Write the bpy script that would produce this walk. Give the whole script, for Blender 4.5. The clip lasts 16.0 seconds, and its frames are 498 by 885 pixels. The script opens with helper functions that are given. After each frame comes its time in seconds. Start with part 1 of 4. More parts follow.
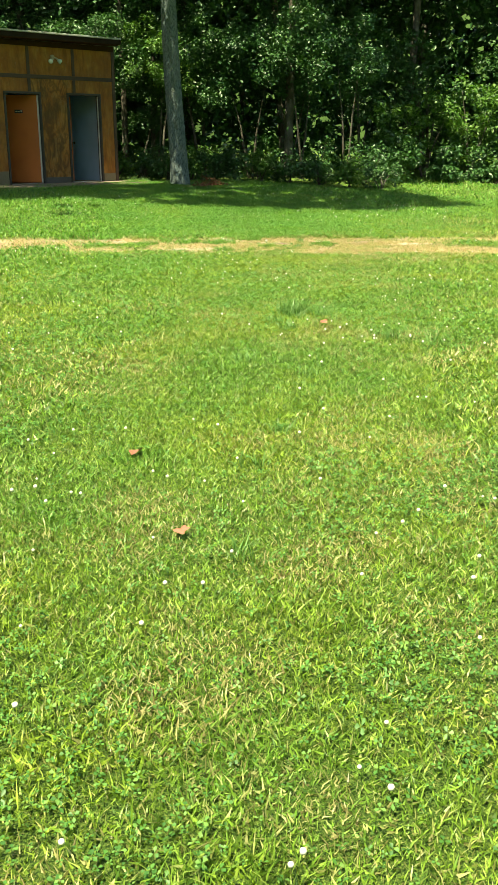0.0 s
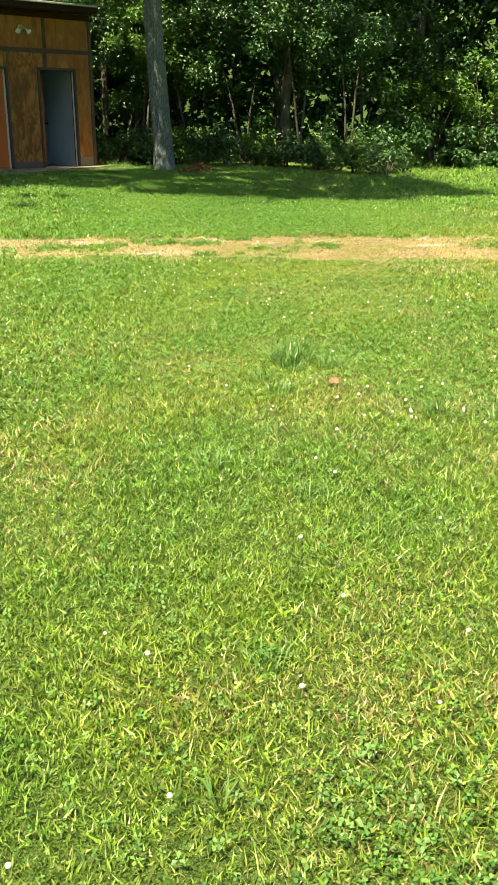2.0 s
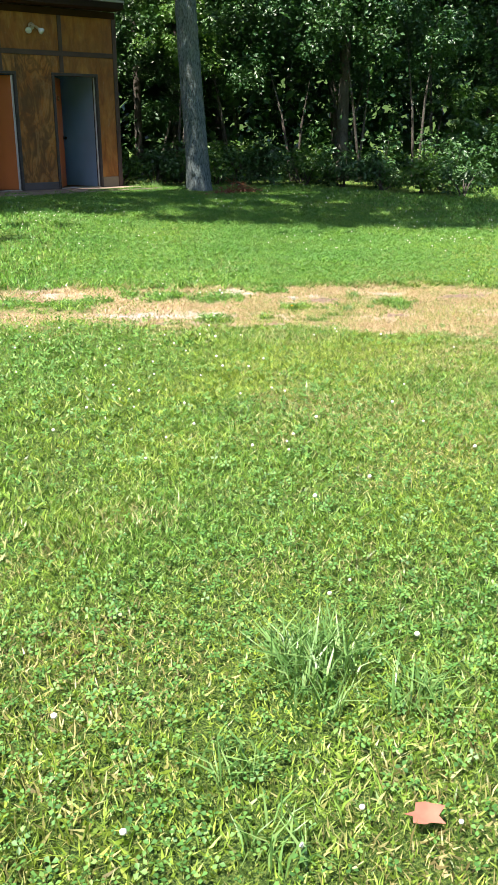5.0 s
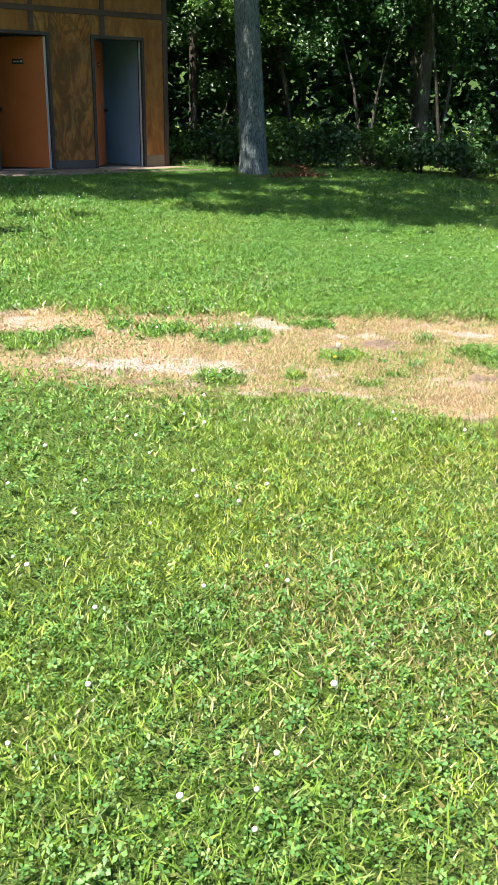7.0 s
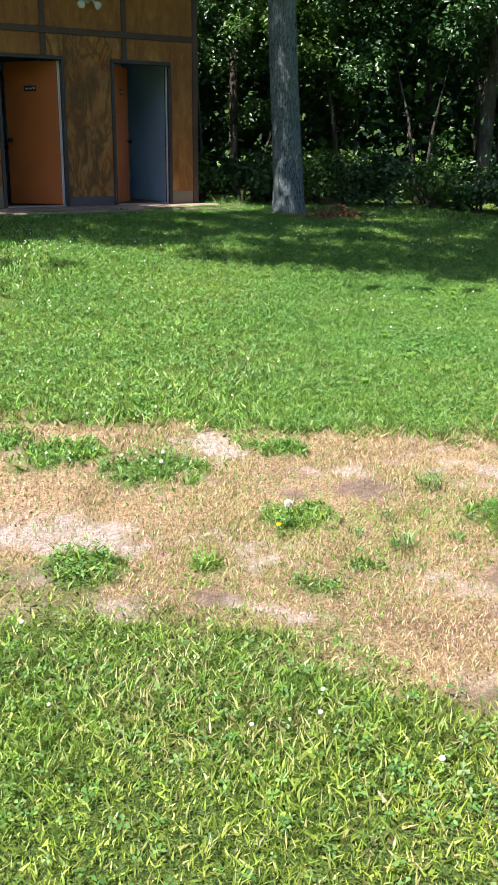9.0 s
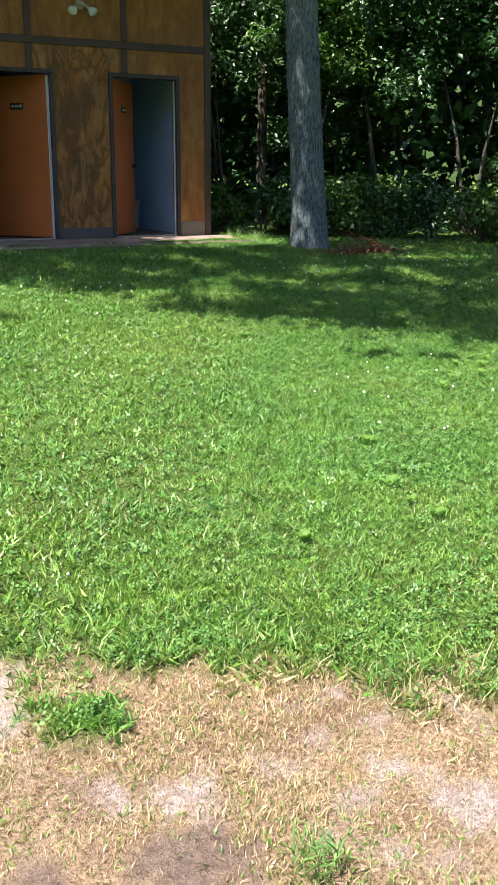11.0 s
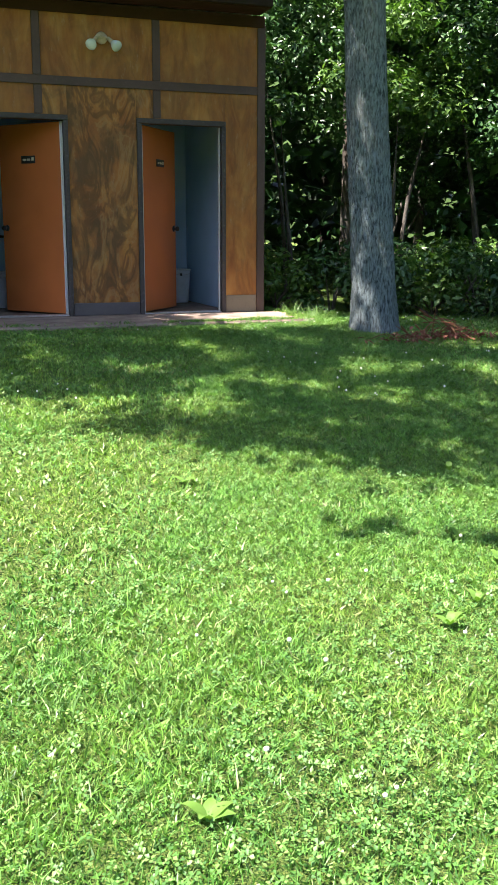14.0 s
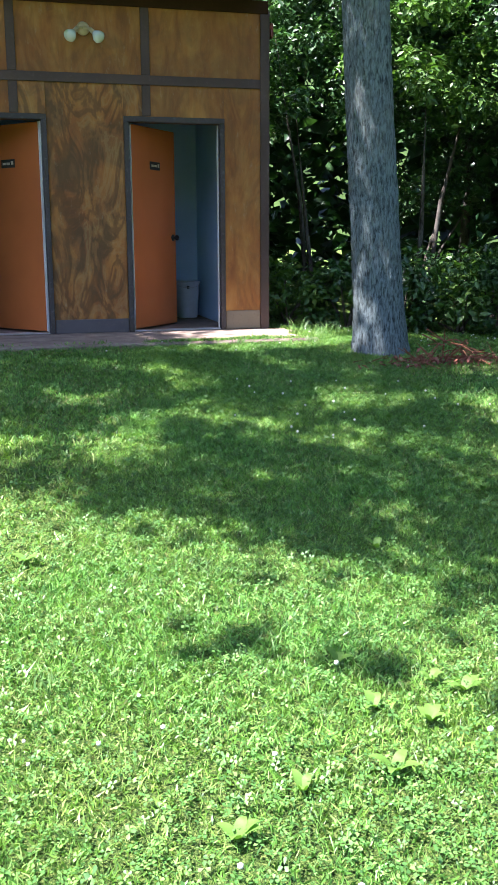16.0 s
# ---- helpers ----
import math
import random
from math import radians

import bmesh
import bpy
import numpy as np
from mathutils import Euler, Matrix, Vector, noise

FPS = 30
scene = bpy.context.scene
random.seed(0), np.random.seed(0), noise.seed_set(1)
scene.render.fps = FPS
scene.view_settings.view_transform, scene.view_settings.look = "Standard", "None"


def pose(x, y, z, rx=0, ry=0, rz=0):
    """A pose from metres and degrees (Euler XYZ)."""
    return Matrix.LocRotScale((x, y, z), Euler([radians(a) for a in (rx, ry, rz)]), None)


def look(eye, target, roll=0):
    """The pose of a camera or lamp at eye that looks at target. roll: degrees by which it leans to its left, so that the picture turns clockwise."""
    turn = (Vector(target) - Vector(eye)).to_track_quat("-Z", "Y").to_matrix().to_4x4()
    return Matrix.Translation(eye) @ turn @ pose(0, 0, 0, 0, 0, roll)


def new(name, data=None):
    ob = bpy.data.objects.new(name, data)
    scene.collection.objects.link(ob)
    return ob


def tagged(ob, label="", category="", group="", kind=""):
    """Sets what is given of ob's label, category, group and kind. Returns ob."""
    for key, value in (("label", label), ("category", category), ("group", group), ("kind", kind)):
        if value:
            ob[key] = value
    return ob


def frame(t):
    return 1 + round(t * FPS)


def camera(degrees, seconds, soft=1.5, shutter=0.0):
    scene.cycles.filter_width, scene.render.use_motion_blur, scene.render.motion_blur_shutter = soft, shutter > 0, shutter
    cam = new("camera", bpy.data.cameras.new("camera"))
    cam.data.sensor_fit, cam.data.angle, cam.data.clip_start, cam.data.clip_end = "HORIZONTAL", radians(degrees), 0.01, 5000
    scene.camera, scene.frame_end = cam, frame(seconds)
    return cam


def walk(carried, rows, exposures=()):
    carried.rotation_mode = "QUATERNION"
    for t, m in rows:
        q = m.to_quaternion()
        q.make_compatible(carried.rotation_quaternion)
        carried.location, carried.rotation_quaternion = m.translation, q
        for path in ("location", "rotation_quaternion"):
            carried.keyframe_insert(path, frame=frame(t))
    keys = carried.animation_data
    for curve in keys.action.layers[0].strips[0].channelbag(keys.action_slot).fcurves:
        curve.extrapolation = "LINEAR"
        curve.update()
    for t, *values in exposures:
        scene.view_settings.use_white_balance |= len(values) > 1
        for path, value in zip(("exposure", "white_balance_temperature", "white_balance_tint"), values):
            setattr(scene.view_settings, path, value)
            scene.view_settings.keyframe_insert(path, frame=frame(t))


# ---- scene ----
cam = camera(29.1, 16.0, 1.05)
PATH = [
    (0, (-15.589, -20.491, 0.932), (-14.244, -19.137, 0.334), -0.3),
    (0.5, (-15.154, -20.055, 0.95), (-13.812, -18.704, 0.338), -0.3),
    (1, (-14.737, -19.714, 0.942), (-13.396, -18.37, 0.312), -0.5),
    (1.5, (-14.214, -19.292, 0.95), (-12.871, -17.953, 0.315), -0.4),
    (2, (-13.826, -18.874, 0.918), (-12.485, -17.532, 0.286), -0.3),
    (2.5, (-13.369, -18.484, 0.899), (-12.051, -17.108, 0.29), -0.1),
    (3, (-12.996, -18.095, 0.874), (-11.721, -16.673, 0.28), -0.5),
    (3.5, (-12.552, -17.769, 0.853), (-11.281, -16.341, 0.265), -0.5),
    (4, (-12.115, -17.391, 0.864), (-10.843, -15.966, 0.271), -0.5),
    (4.2, (-11.962, -17.24, 0.851), (-10.692, -15.814, 0.256), -0.6),
    (6.3, (-9.978, -15.461, 0.815), (-8.789, -13.986, 0.174), -0.6),
    (6.5, (-9.835, -15.303, 0.796), (-8.667, -13.819, 0.138), -0.4),
    (7, (-9.471, -14.975, 0.834), (-8.324, -13.467, 0.191), 0.4),
    (7.5, (-9.039, -14.678, 0.879), (-7.908, -13.14, 0.282), 0.6),
    (8, (-8.633, -14.353, 0.876), (-7.546, -12.781, 0.288), 0.5),
    (8.5, (-8.347, -14.177, 0.864), (-7.278, -12.593, 0.276), 0.6),
    (9, (-7.813, -13.786, 0.882), (-6.775, -12.182, 0.291), 0.5),
    (9.5, (-7.357, -13.45, 0.883), (-6.333, -11.838, 0.292), 0.8),
    (10, (-6.905, -13.138, 0.909), (-5.902, -11.52, 0.297), 0.5),
    (10.2, (-6.753, -12.985, 0.888), (-5.768, -11.356, 0.274), 0.4),
    (12.3, (-5.027, -11.548, 0.953), (-4.247, -9.756, 0.529), 0.7),
    (12.5, (-4.906, -11.396, 0.958), (-4.165, -9.589, 0.53), 0.7),
    (13, (-4.615, -11.047, 0.95), (-3.925, -9.219, 0.521), 0.4),
    (13.5, (-4.252, -10.782, 0.919), (-3.563, -8.955, 0.489), 0.4),
    (14, (-3.893, -10.499, 0.904), (-3.226, -8.663, 0.474), 0.2),
    (14.5, (-3.594, -10.256, 0.933), (-2.955, -8.409, 0.51), -0.4),
    (15, (-3.242, -10.093, 0.91), (-2.669, -8.222, 0.494), -1.9),
    (15.5, (-2.955, -9.942, 0.918), (-2.454, -8.051, 0.502), -1.3),
    (16, (-2.655, -9.719, 0.913), (-2.162, -7.825, 0.498), -0.2),
]
EXPOSURES = [
    (0.0, 1.56, 8900, -8),
    (1.5, 1.58, 8900, -6),
    (2.0, 1.60, 8800, 4),
    (2.6, 1.68, 7000, 16),
    (7.0, 1.63, 6700, 18),
    (9.0, 1.52, 6500, 22),
    (10.0, 1.45, 6300, 23),
    (12.2, 2.08, 6700, 22),
    (14.0, 2.30, 6600, 25),
    (16.0, 2.50, 6000, 28),
]
walk(cam, [(t, look(eye, target, roll)) for t, eye, target, roll in PATH], EXPOSURES)

# ---- world and sun ----
TO_SUN = Vector((-0.97, -0.22, 1.95)).normalized()
world = bpy.data.worlds.new("sky")
scene.world = world
world.use_nodes = True
wn = world.node_tree.nodes
sky = wn.new("ShaderNodeTexSky")
sky.sky_type = "NISHITA"
sky.sun_disc = False
sky.sun_elevation = math.asin(TO_SUN.z)
sky.sun_rotation = math.atan2(TO_SUN.x, TO_SUN.y)
world.node_tree.links.new(sky.outputs[0], wn["Background"].inputs[0])
wn["Background"].inputs[1].default_value = 0.098
sun = new("sun", bpy.data.lights.new("sun", "SUN"))
sun.data.energy = 5.0
sun.data.angle = radians(0.53)
sun.data.color = (1.0, 0.95, 0.86)
sun.matrix_world = look(TO_SUN * 60, (0, 0, 0))


# ---- node materials ----
class Mat:
    """A small builder for node materials."""

    def __init__(self, name, rough=0.8, spec=0.3, metal=0.0):
        self.m = bpy.data.materials.new(name)
        self.m.use_nodes = True
        self.t = self.m.node_tree
        self.b = self.t.nodes["Principled BSDF"]
        self.b.inputs["Roughness"].default_value = rough
        self.b.inputs["Specular IOR Level"].default_value = spec
        self.b.inputs["Metallic"].default_value = metal
        self.geo = self.t.nodes.new("ShaderNodeNewGeometry")

    def link(self, a, b):
        self.t.links.new(a, b)

    def put(self, socket, v):
        if isinstance(v, bpy.types.NodeSocket):
            self.link(v, socket)
        elif isinstance(v, tuple) and len(v) == 3 and socket.type == "RGBA":
            socket.default_value = (*v, 1)
        else:
            socket.default_value = v

    def scaled(self, sx, sy, sz, shift=0.0):
        n = self.t.nodes.new("ShaderNodeMapping")
        tc = self.t.nodes.new("ShaderNodeTexCoord")
        self.link(tc.outputs["Object"], n.inputs[0])
        n.inputs["Scale"].default_value = (sx, sy, sz)
        if shift:
            info = self.t.nodes.new("ShaderNodeObjectInfo")
            mul = self.math("MULTIPLY", info.outputs["Random"], shift)
            comb = self.t.nodes.new("ShaderNodeCombineXYZ")
            for i in range(3):
                self.link(mul, comb.inputs[i])
            self.link(comb.outputs[0], n.inputs["Location"])
        return n.outputs[0]

    def noise(self, vec, scale, detail=4.0, rough=0.55, distort=0.0):
        n = self.t.nodes.new("ShaderNodeTexNoise")
        if vec is not None:
            self.link(vec, n.inputs["Vector"])
        n.inputs["Scale"].default_value = scale
        n.inputs["Detail"].default_value = detail
        n.inputs["Roughness"].default_value = rough
        n.inputs["Distortion"].default_value = distort
        return n.outputs[0]

    def ramp(self, fac, *stops):
        n = self.t.nodes.new("ShaderNodeValToRGB")
        e = n.color_ramp.elements
        while len(e) < len(stops):
            e.new(0.5)
        for k, (p, c) in zip(e, stops):
            k.position = p
            k.color = (*c, 1) if isinstance(c, tuple) else (c, c, c, 1)
        self.link(fac, n.inputs[0])
        return n.outputs[0]

    def mix(self, fac, a, b, how="MIX"):
        n = self.t.nodes.new("ShaderNodeMix")
        n.data_type = "RGBA"
        n.blend_type = how
        self.put(n.inputs[0], fac)
        self.put(n.inputs[6], a)
        self.put(n.inputs[7], b)
        return n.outputs[2]

    def math(self, op, a, b=0.0, c=0.0):
        n = self.t.nodes.new("ShaderNodeMath")
        n.operation = op
        for i, v in enumerate((a, b, c)):
            self.put(n.inputs[i], v)
        return n.outputs[0]

    def attr(self, name):
        n = self.t.nodes.new("ShaderNodeAttribute")
        n.attribute_name = name
        return n.outputs["Fac"]

    def bump(self, height, strength=0.3, dist=0.01):
        n = self.t.nodes.new("ShaderNodeBump")
        n.inputs["Strength"].default_value = strength
        n.inputs["Distance"].default_value = dist
        self.link(height, n.inputs["Height"])
        self.link(n.outputs[0], self.b.inputs["Normal"])

    def color(self, c):
        self.put(self.b.inputs["Base Color"], c)
        return self

    def leafy(self, c, through_tint=(0.9, 1.0, 0.35), share=0.35):
        """Adds the light that passes through a thin leaf."""
        self.color(c)
        tr = self.t.nodes.new("ShaderNodeBsdfTranslucent")
        self.link(self.mix(1.0, c, through_tint, "MULTIPLY"), tr.inputs[0])
        mx = self.t.nodes.new("ShaderNodeMixShader")
        mx.inputs[0].default_value = share
        out = self.t.nodes["Material Output"]
        self.link(self.b.outputs[0], mx.inputs[1])
        self.link(tr.outputs[0], mx.inputs[2])
        self.link(mx.outputs[0], out.inputs[0])
        return self


def grass_mat():
    m = Mat("grass_blade", 0.42, 0.42)
    r = m.geo.outputs["Random Per Island"]
    green = m.ramp(r, (0.0, (0.045, 0.110, 0.018)), (0.45, (0.150, 0.275, 0.040)), (0.8, (0.230, 0.370, 0.058)), (1.0, (0.330, 0.460, 0.125)))
    straw = m.ramp(r, (0.0, (0.25, 0.160, 0.085)), (0.5, (0.50, 0.370, 0.215)), (1.0, (0.68, 0.545, 0.36)))
    patch = m.ramp(m.noise(m.scaled(1, 1, 1), 0.9, 4, 0.6), (0.36, 0.0), (0.64, 1.0))
    green = m.mix(1.0, green, m.mix(patch, (0.72, 0.90, 0.90), (1.20, 1.08, 0.95)), "MULTIPLY")
    clump = m.ramp(m.noise(m.scaled(1, 1, 1), 13.0, 3, 0.6), (0.36, 0.70), (0.64, 1.24))
    green = m.mix(1.0, green, clump, "MULTIPLY")
    # the slope towards the building is lusher than the open field
    tc = m.t.nodes.new("ShaderNodeTexCoord")
    sep = m.t.nodes.new("ShaderNodeSeparateXYZ")
    m.link(tc.outputs["Object"], sep.inputs[0])
    lush = m.math("MULTIPLY_ADD", sep.outputs["Y"], 0.33, 4.0)
    lush = m.math("MINIMUM", m.math("MAXIMUM", lush, 0.0), 1.0)
    green = m.mix(1.0, green, m.mix(lush, (1.04, 0.99, 1.0), (0.76, 0.98, 1.02)), "MULTIPLY")
    tone = m.attr("tone")
    pick = m.math("GREATER_THAN", tone, m.math("FRACT", m.math("MULTIPLY", r, 7.31)))
    c = m.mix(m.math("MULTIPLY", pick, m.math("MULTIPLY_ADD", tone, 0.66, 0.24)), green, straw)
    return m.leafy(c, (1.0, 1.0, 0.45), 0.32).m


def clover_mat():
    m = Mat("clover_leaf", 0.45, 0.35)
    r = m.geo.outputs["Random Per Island"]
    c = m.ramp(r, (0.0, (0.050, 0.145, 0.035)), (0.6, (0.095, 0.245, 0.052)), (1.0, (0.20, 0.36, 0.095)))
    return m.leafy(c, (0.95, 1.0, 0.45), 0.4).m


def leaf_mat(name, dark, mid, light, share=0.36, rough=0.38, spec=0.45):
    m = Mat(name, rough, spec)
    r = m.geo.outputs["Random Per Island"]
    c = m.ramp(r, (0.0, dark), (0.55, mid), (1.0, light))
    patch = m.noise(m.scaled(1, 1, 1), 0.8, 2)
    c = m.mix(m.math("MULTIPLY", patch, 0.5), c, (0.9, 0.8, 0.55), "MULTIPLY")
    return m.leafy(c, (0.80, 1.0, 0.36), share).m


def ground_mat():
    """Soil and thatch under the lawn; the worn track across it is paler, sandy earth."""
    m = Mat("ground_soil", 0.95, 0.15)
    v = m.scaled(1, 1, 1)
    # green specks fill between the blades; the darkest stand in for shaded gaps
    thatch = m.ramp(m.noise(v, 130, 6, 0.75), (0.41, (0.020, 0.050, 0.010)), (0.52, (0.100, 0.185, 0.033)), (0.64, (0.28, 0.34, 0.09)))
    earth = m.ramp(m.noise(v, 75, 6, 0.8), (0.34, (0.13, 0.080, 0.045)), (0.50, (0.42, 0.300, 0.185)), (0.66, (0.68, 0.54, 0.38)))
    sand = m.ramp(m.noise(v, 60, 5, 0.8), (0.34, (0.30, 0.23, 0.18)), (0.50, (0.52, 0.45, 0.39)), (0.66, (0.78, 0.74, 0.69)))
    damp = m.ramp(m.noise(v, 2.6, 4, 0.6), (0.36, (0.72, 0.68, 0.68)), (0.52, (1.0, 1.0, 0.96)), (0.68, (1.12, 1.1, 1.0)))
    earth = m.mix(1.0, earth, damp, "MULTIPLY")
    soil = m.ramp(m.noise(v, 40, 5, 0.75), (0.35, (0.15, 0.105, 0.075)), (0.6, (0.31, 0.235, 0.175)))
    earth = m.mix(m.attr("soil"), earth, soil)
    c = m.mix(m.attr("bare"), thatch, earth)
    c = m.mix(m.attr("sand"), c, sand)
    m.color(c)
    m.bump(m.noise(v, 110, 6, 0.75), 1.0, 0.03)
    return m.m


def plywood_mat(name, grain_mix):
    """Weathered stained plywood: streaked orange brown with cathedral figure and grey wear."""
    m = Mat(name, 0.62, 0.3)
    v = m.scaled(1, 1, 1, 30)
    streak = m.noise(m.scaled(4, 4, 1.0, 20), 2.0, 6, 0.6)
    base = m.ramp(streak, (0.3, (0.255, 0.090, 0.020)), (0.5, (0.380, 0.155, 0.034)), (0.72, (0.470, 0.230, 0.060)))
    mottle = m.ramp(m.noise(m.scaled(1.3, 1.3, 1.0, 11), 1.5, 5, 0.6, 0.5), (0.36, 0.0), (0.62, 1.0))
    base = m.mix(m.math("MULTIPLY", mottle, 0.6), base, (0.225, 0.076, 0.022))
    field = m.noise(m.scaled(2.2, 2.2, 0.85, 20), 1.9, 5, 0.55, 0.9)
    wavy = m.math("MULTIPLY_ADD", m.math("SINE", m.math("MULTIPLY", field, 30.0)), 0.5, 0.5)
    where = m.ramp(m.noise(v, 1.5, 4, 0.6), (0.46 - 0.22 * grain_mix, 0.0), (0.62 - 0.22 * grain_mix, 1.0))
    dark = m.math("MULTIPLY", m.math("MULTIPLY", m.ramp(wavy, (0.40, 0.0), (0.95, 1.0)), where), grain_mix * 0.58)
    pale = m.math("MULTIPLY", m.math("MULTIPLY", m.ramp(wavy, (0.02, 1.0), (0.10, 0.0)), where), grain_mix * 0.22)
    blotch = m.ramp(m.noise(m.scaled(1.6, 1.6, 1.1, 13), 2.0, 5, 0.65, 0.9), (0.45, 0.0), (0.60, 1.0))
    base = m.mix(m.math("MULTIPLY", blotch, 0.12 + 0.55 * grain_mix), base, (0.150, 0.084, 0.034))
    base = m.mix(dark, base, (0.062, 0.034, 0.015))
    base = m.mix(pale, base, (0.40, 0.27, 0.12))
    wear = m.ramp(m.noise(m.scaled(9, 9, 3.0, 17), 2.2, 6, 0.7), (0.60, 0.0), (0.76, 1.0))
    base = m.mix(m.math("MULTIPLY", wear, 0.5), base, (0.40, 0.31, 0.19))
    m.color(base)
    m.bump(streak, 0.25, 0.004)
    return m.m


def paint_mat(name, c, wear_c, amount=0.25, rough=0.55, scale=6.0, spec=0.3):
    m = Mat(name, rough, spec)
    v = m.scaled(1, 1, 1, 9)
    big = m.ramp(m.noise(v, scale * 0.35, 3), (0.3, 0.78), (0.7, 1.08))
    fine = m.ramp(m.noise(v, scale * 5, 6, 0.7), (0.55, 0.0), (0.72, 1.0))
    col = m.mix(1.0, c, big, "MULTIPLY")
    col = m.mix(m.math("MULTIPLY", fine, amount), col, wear_c)
    m.color(col)
    m.bump(m.noise(v, scale * 9, 4), 0.15, 0.003)
    return m.m


def bark_mat(name, dark, light, moss=0.0):
    m = Mat(name, 0.9, 0.15)
    v = m.scaled(1, 1, 0.26)
    n = m.noise(v, 58, 6, 0.65, 0.5)
    c = m.ramp(n, (0.36, dark), (0.6, light))
    c = m.mix(m.math("MULTIPLY", m.ramp(m.noise(m.scaled(1, 1, 1), 2.2, 3), (0.45, 0.0), (0.7, 1.0)), 0.3 + moss), c, (0.16, 0.17, 0.15))
    m.color(c)
    m.bump(n, 0.7, 0.02)
    return m.m


def plain_mat(name, c, rough=0.5, metal=0.0, spec=0.4, vary=0.15):
    m = Mat(name, rough, spec, metal)
    n = m.ramp(m.noise(m.scaled(1, 1, 1, 5), 14, 4), (0.3, 1 - vary), (0.7, 1 + vary))
    m.color(m.mix(1.0, c, n, "MULTIPLY"))
    return m.m


def concrete_mat():
    m = Mat("concrete", 0.9, 0.2)
    v = m.scaled(1, 1, 1)
    c = m.ramp(m.noise(v, 5, 6, 0.65), (0.3, (0.15, 0.115, 0.088)), (0.6, (0.27, 0.22, 0.172)), (0.8, (0.36, 0.31, 0.25)))
    spots = m.ramp(m.noise(v, 22, 5, 0.7), (0.5, 0.0), (0.68, 1.0))
    c = m.mix(m.math("MULTIPLY", spots, 0.4), c, (0.14, 0.10, 0.07))
    m.color(c)
    m.bump(m.noise(v, 60, 5), 0.3, 0.005)
    return m.m


M_GRASS = grass_mat()
M_CLOVER = clover_mat()
M_GROUND = ground_mat()
M_LEAF = leaf_mat("shrub_leaf", (0.018, 0.062, 0.021), (0.038, 0.112, 0.034), (0.085, 0.185, 0.060), 0.22)
M_LEAF_B = leaf_mat("tree_leaf", (0.016, 0.060, 0.023), (0.033, 0.106, 0.036), (0.068, 0.165, 0.060), 0.22)
# brighter leaves; on some bushes the colour stands in for sunlight
M_LEAF_C = leaf_mat("bright_and_sunlit_leaf", (0.042, 0.110, 0.024), (0.080, 0.190, 0.042), (0.150, 0.270, 0.072))
M_WEED = leaf_mat("weed_leaf", (0.10, 0.235, 0.045), (0.145, 0.295, 0.055), (0.22, 0.37, 0.085), 0.45, 0.55, 0.25)
M_TUFT = leaf_mat("tuft_blade", (0.08, 0.19, 0.05), (0.13, 0.27, 0.075), (0.24, 0.38, 0.14), 0.3)
M_PLY = plywood_mat("plywood_plain", 0.35)
M_PLY_FIG = plywood_mat("plywood_figured", 0.95)
M_TRIM = paint_mat("trim_paint", (0.082, 0.051, 0.042), (0.17, 0.12, 0.09), 0.3)
M_FRAME = paint_mat("frame_paint", (0.060, 0.050, 0.050), (0.26, 0.25, 0.24), 0.3)
M_BASEDARK = paint_mat("base_paint", (0.10, 0.088, 0.092), (0.2, 0.16, 0.12), 0.3)
M_BASEGREY = paint_mat("weathered_base", (0.20, 0.165, 0.115), (0.10, 0.08, 0.05), 0.5)
M_DOOR = paint_mat("door_paint", (0.52, 0.145, 0.038), (0.38, 0.115, 0.042), 0.15, 0.42, 3)
M_SOFFIT = paint_mat("soffit_paint", (0.050, 0.024, 0.015), (0.09, 0.05, 0.03), 0.2, 0.8, 6.0, 0.1)
M_ROOF = paint_mat("roof_metal", (0.42, 0.45, 0.44), (0.22, 0.20, 0.17), 0.4, 0.5)
M_FASCIA = paint_mat("fascia_paint", (0.028, 0.020, 0.016), (0.07, 0.05, 0.04), 0.3, 0.85, 6.0, 0.1)
M_RED = paint_mat("rake_paint", (0.20, 0.055, 0.035), (0.12, 0.05, 0.03), 0.3)
M_BLUE = paint_mat("blue_wall_paint", (0.40, 0.60, 0.78), (0.32, 0.46, 0.58), 0.15, 0.6, 2)
M_FLOOR = concrete_mat()
M_DARKMETAL = plain_mat("dark_metal", (0.03, 0.03, 0.032), 0.4, 0.6)
M_STEEL = plain_mat("worn_steel", (0.55, 0.56, 0.57), 0.4, 0.7)
M_LIGHTSTRIP = paint_mat("worn_strip", (0.62, 0.62, 0.6), (0.2, 0.2, 0.2), 0.35)
M_CAN = plain_mat("can_plastic", (0.64, 0.71, 0.76), 0.45, 0.0, 0.4, 0.06)
M_LAMPBASE = plain_mat("lamp_base", (0.46, 0.38, 0.24), 0.6)
M_BULB = plain_mat("bulb_glass", (0.62, 0.70, 0.68), 0.15, 0.0, 0.6, 0.05)
M_SIGN = plain_mat("sign_black", (0.02, 0.02, 0.02), 0.4)
M_SIGNMARK = plain_mat("sign_mark", (0.5, 0.47, 0.36), 0.5)
M_BARK = bark_mat("grey_bark", (0.029, 0.039, 0.040), (0.160, 0.212, 0.214))
M_BARK_DK = bark_mat("dark_bark", (0.032, 0.027, 0.022), (0.10, 0.088, 0.072), 0.2)
M_TWIG = plain_mat("twig", (0.19, 0.082, 0.045), 0.9, 0, 0.1, 0.4)
M_DEADLEAF = plain_mat("dead_leaf", (0.25, 0.10, 0.068), 0.9, 0, 0.2, 0.3)
M_FLOWER = plain_mat("clover_flower", (0.62, 0.62, 0.52), 0.8, 0, 0.1, 0.1)


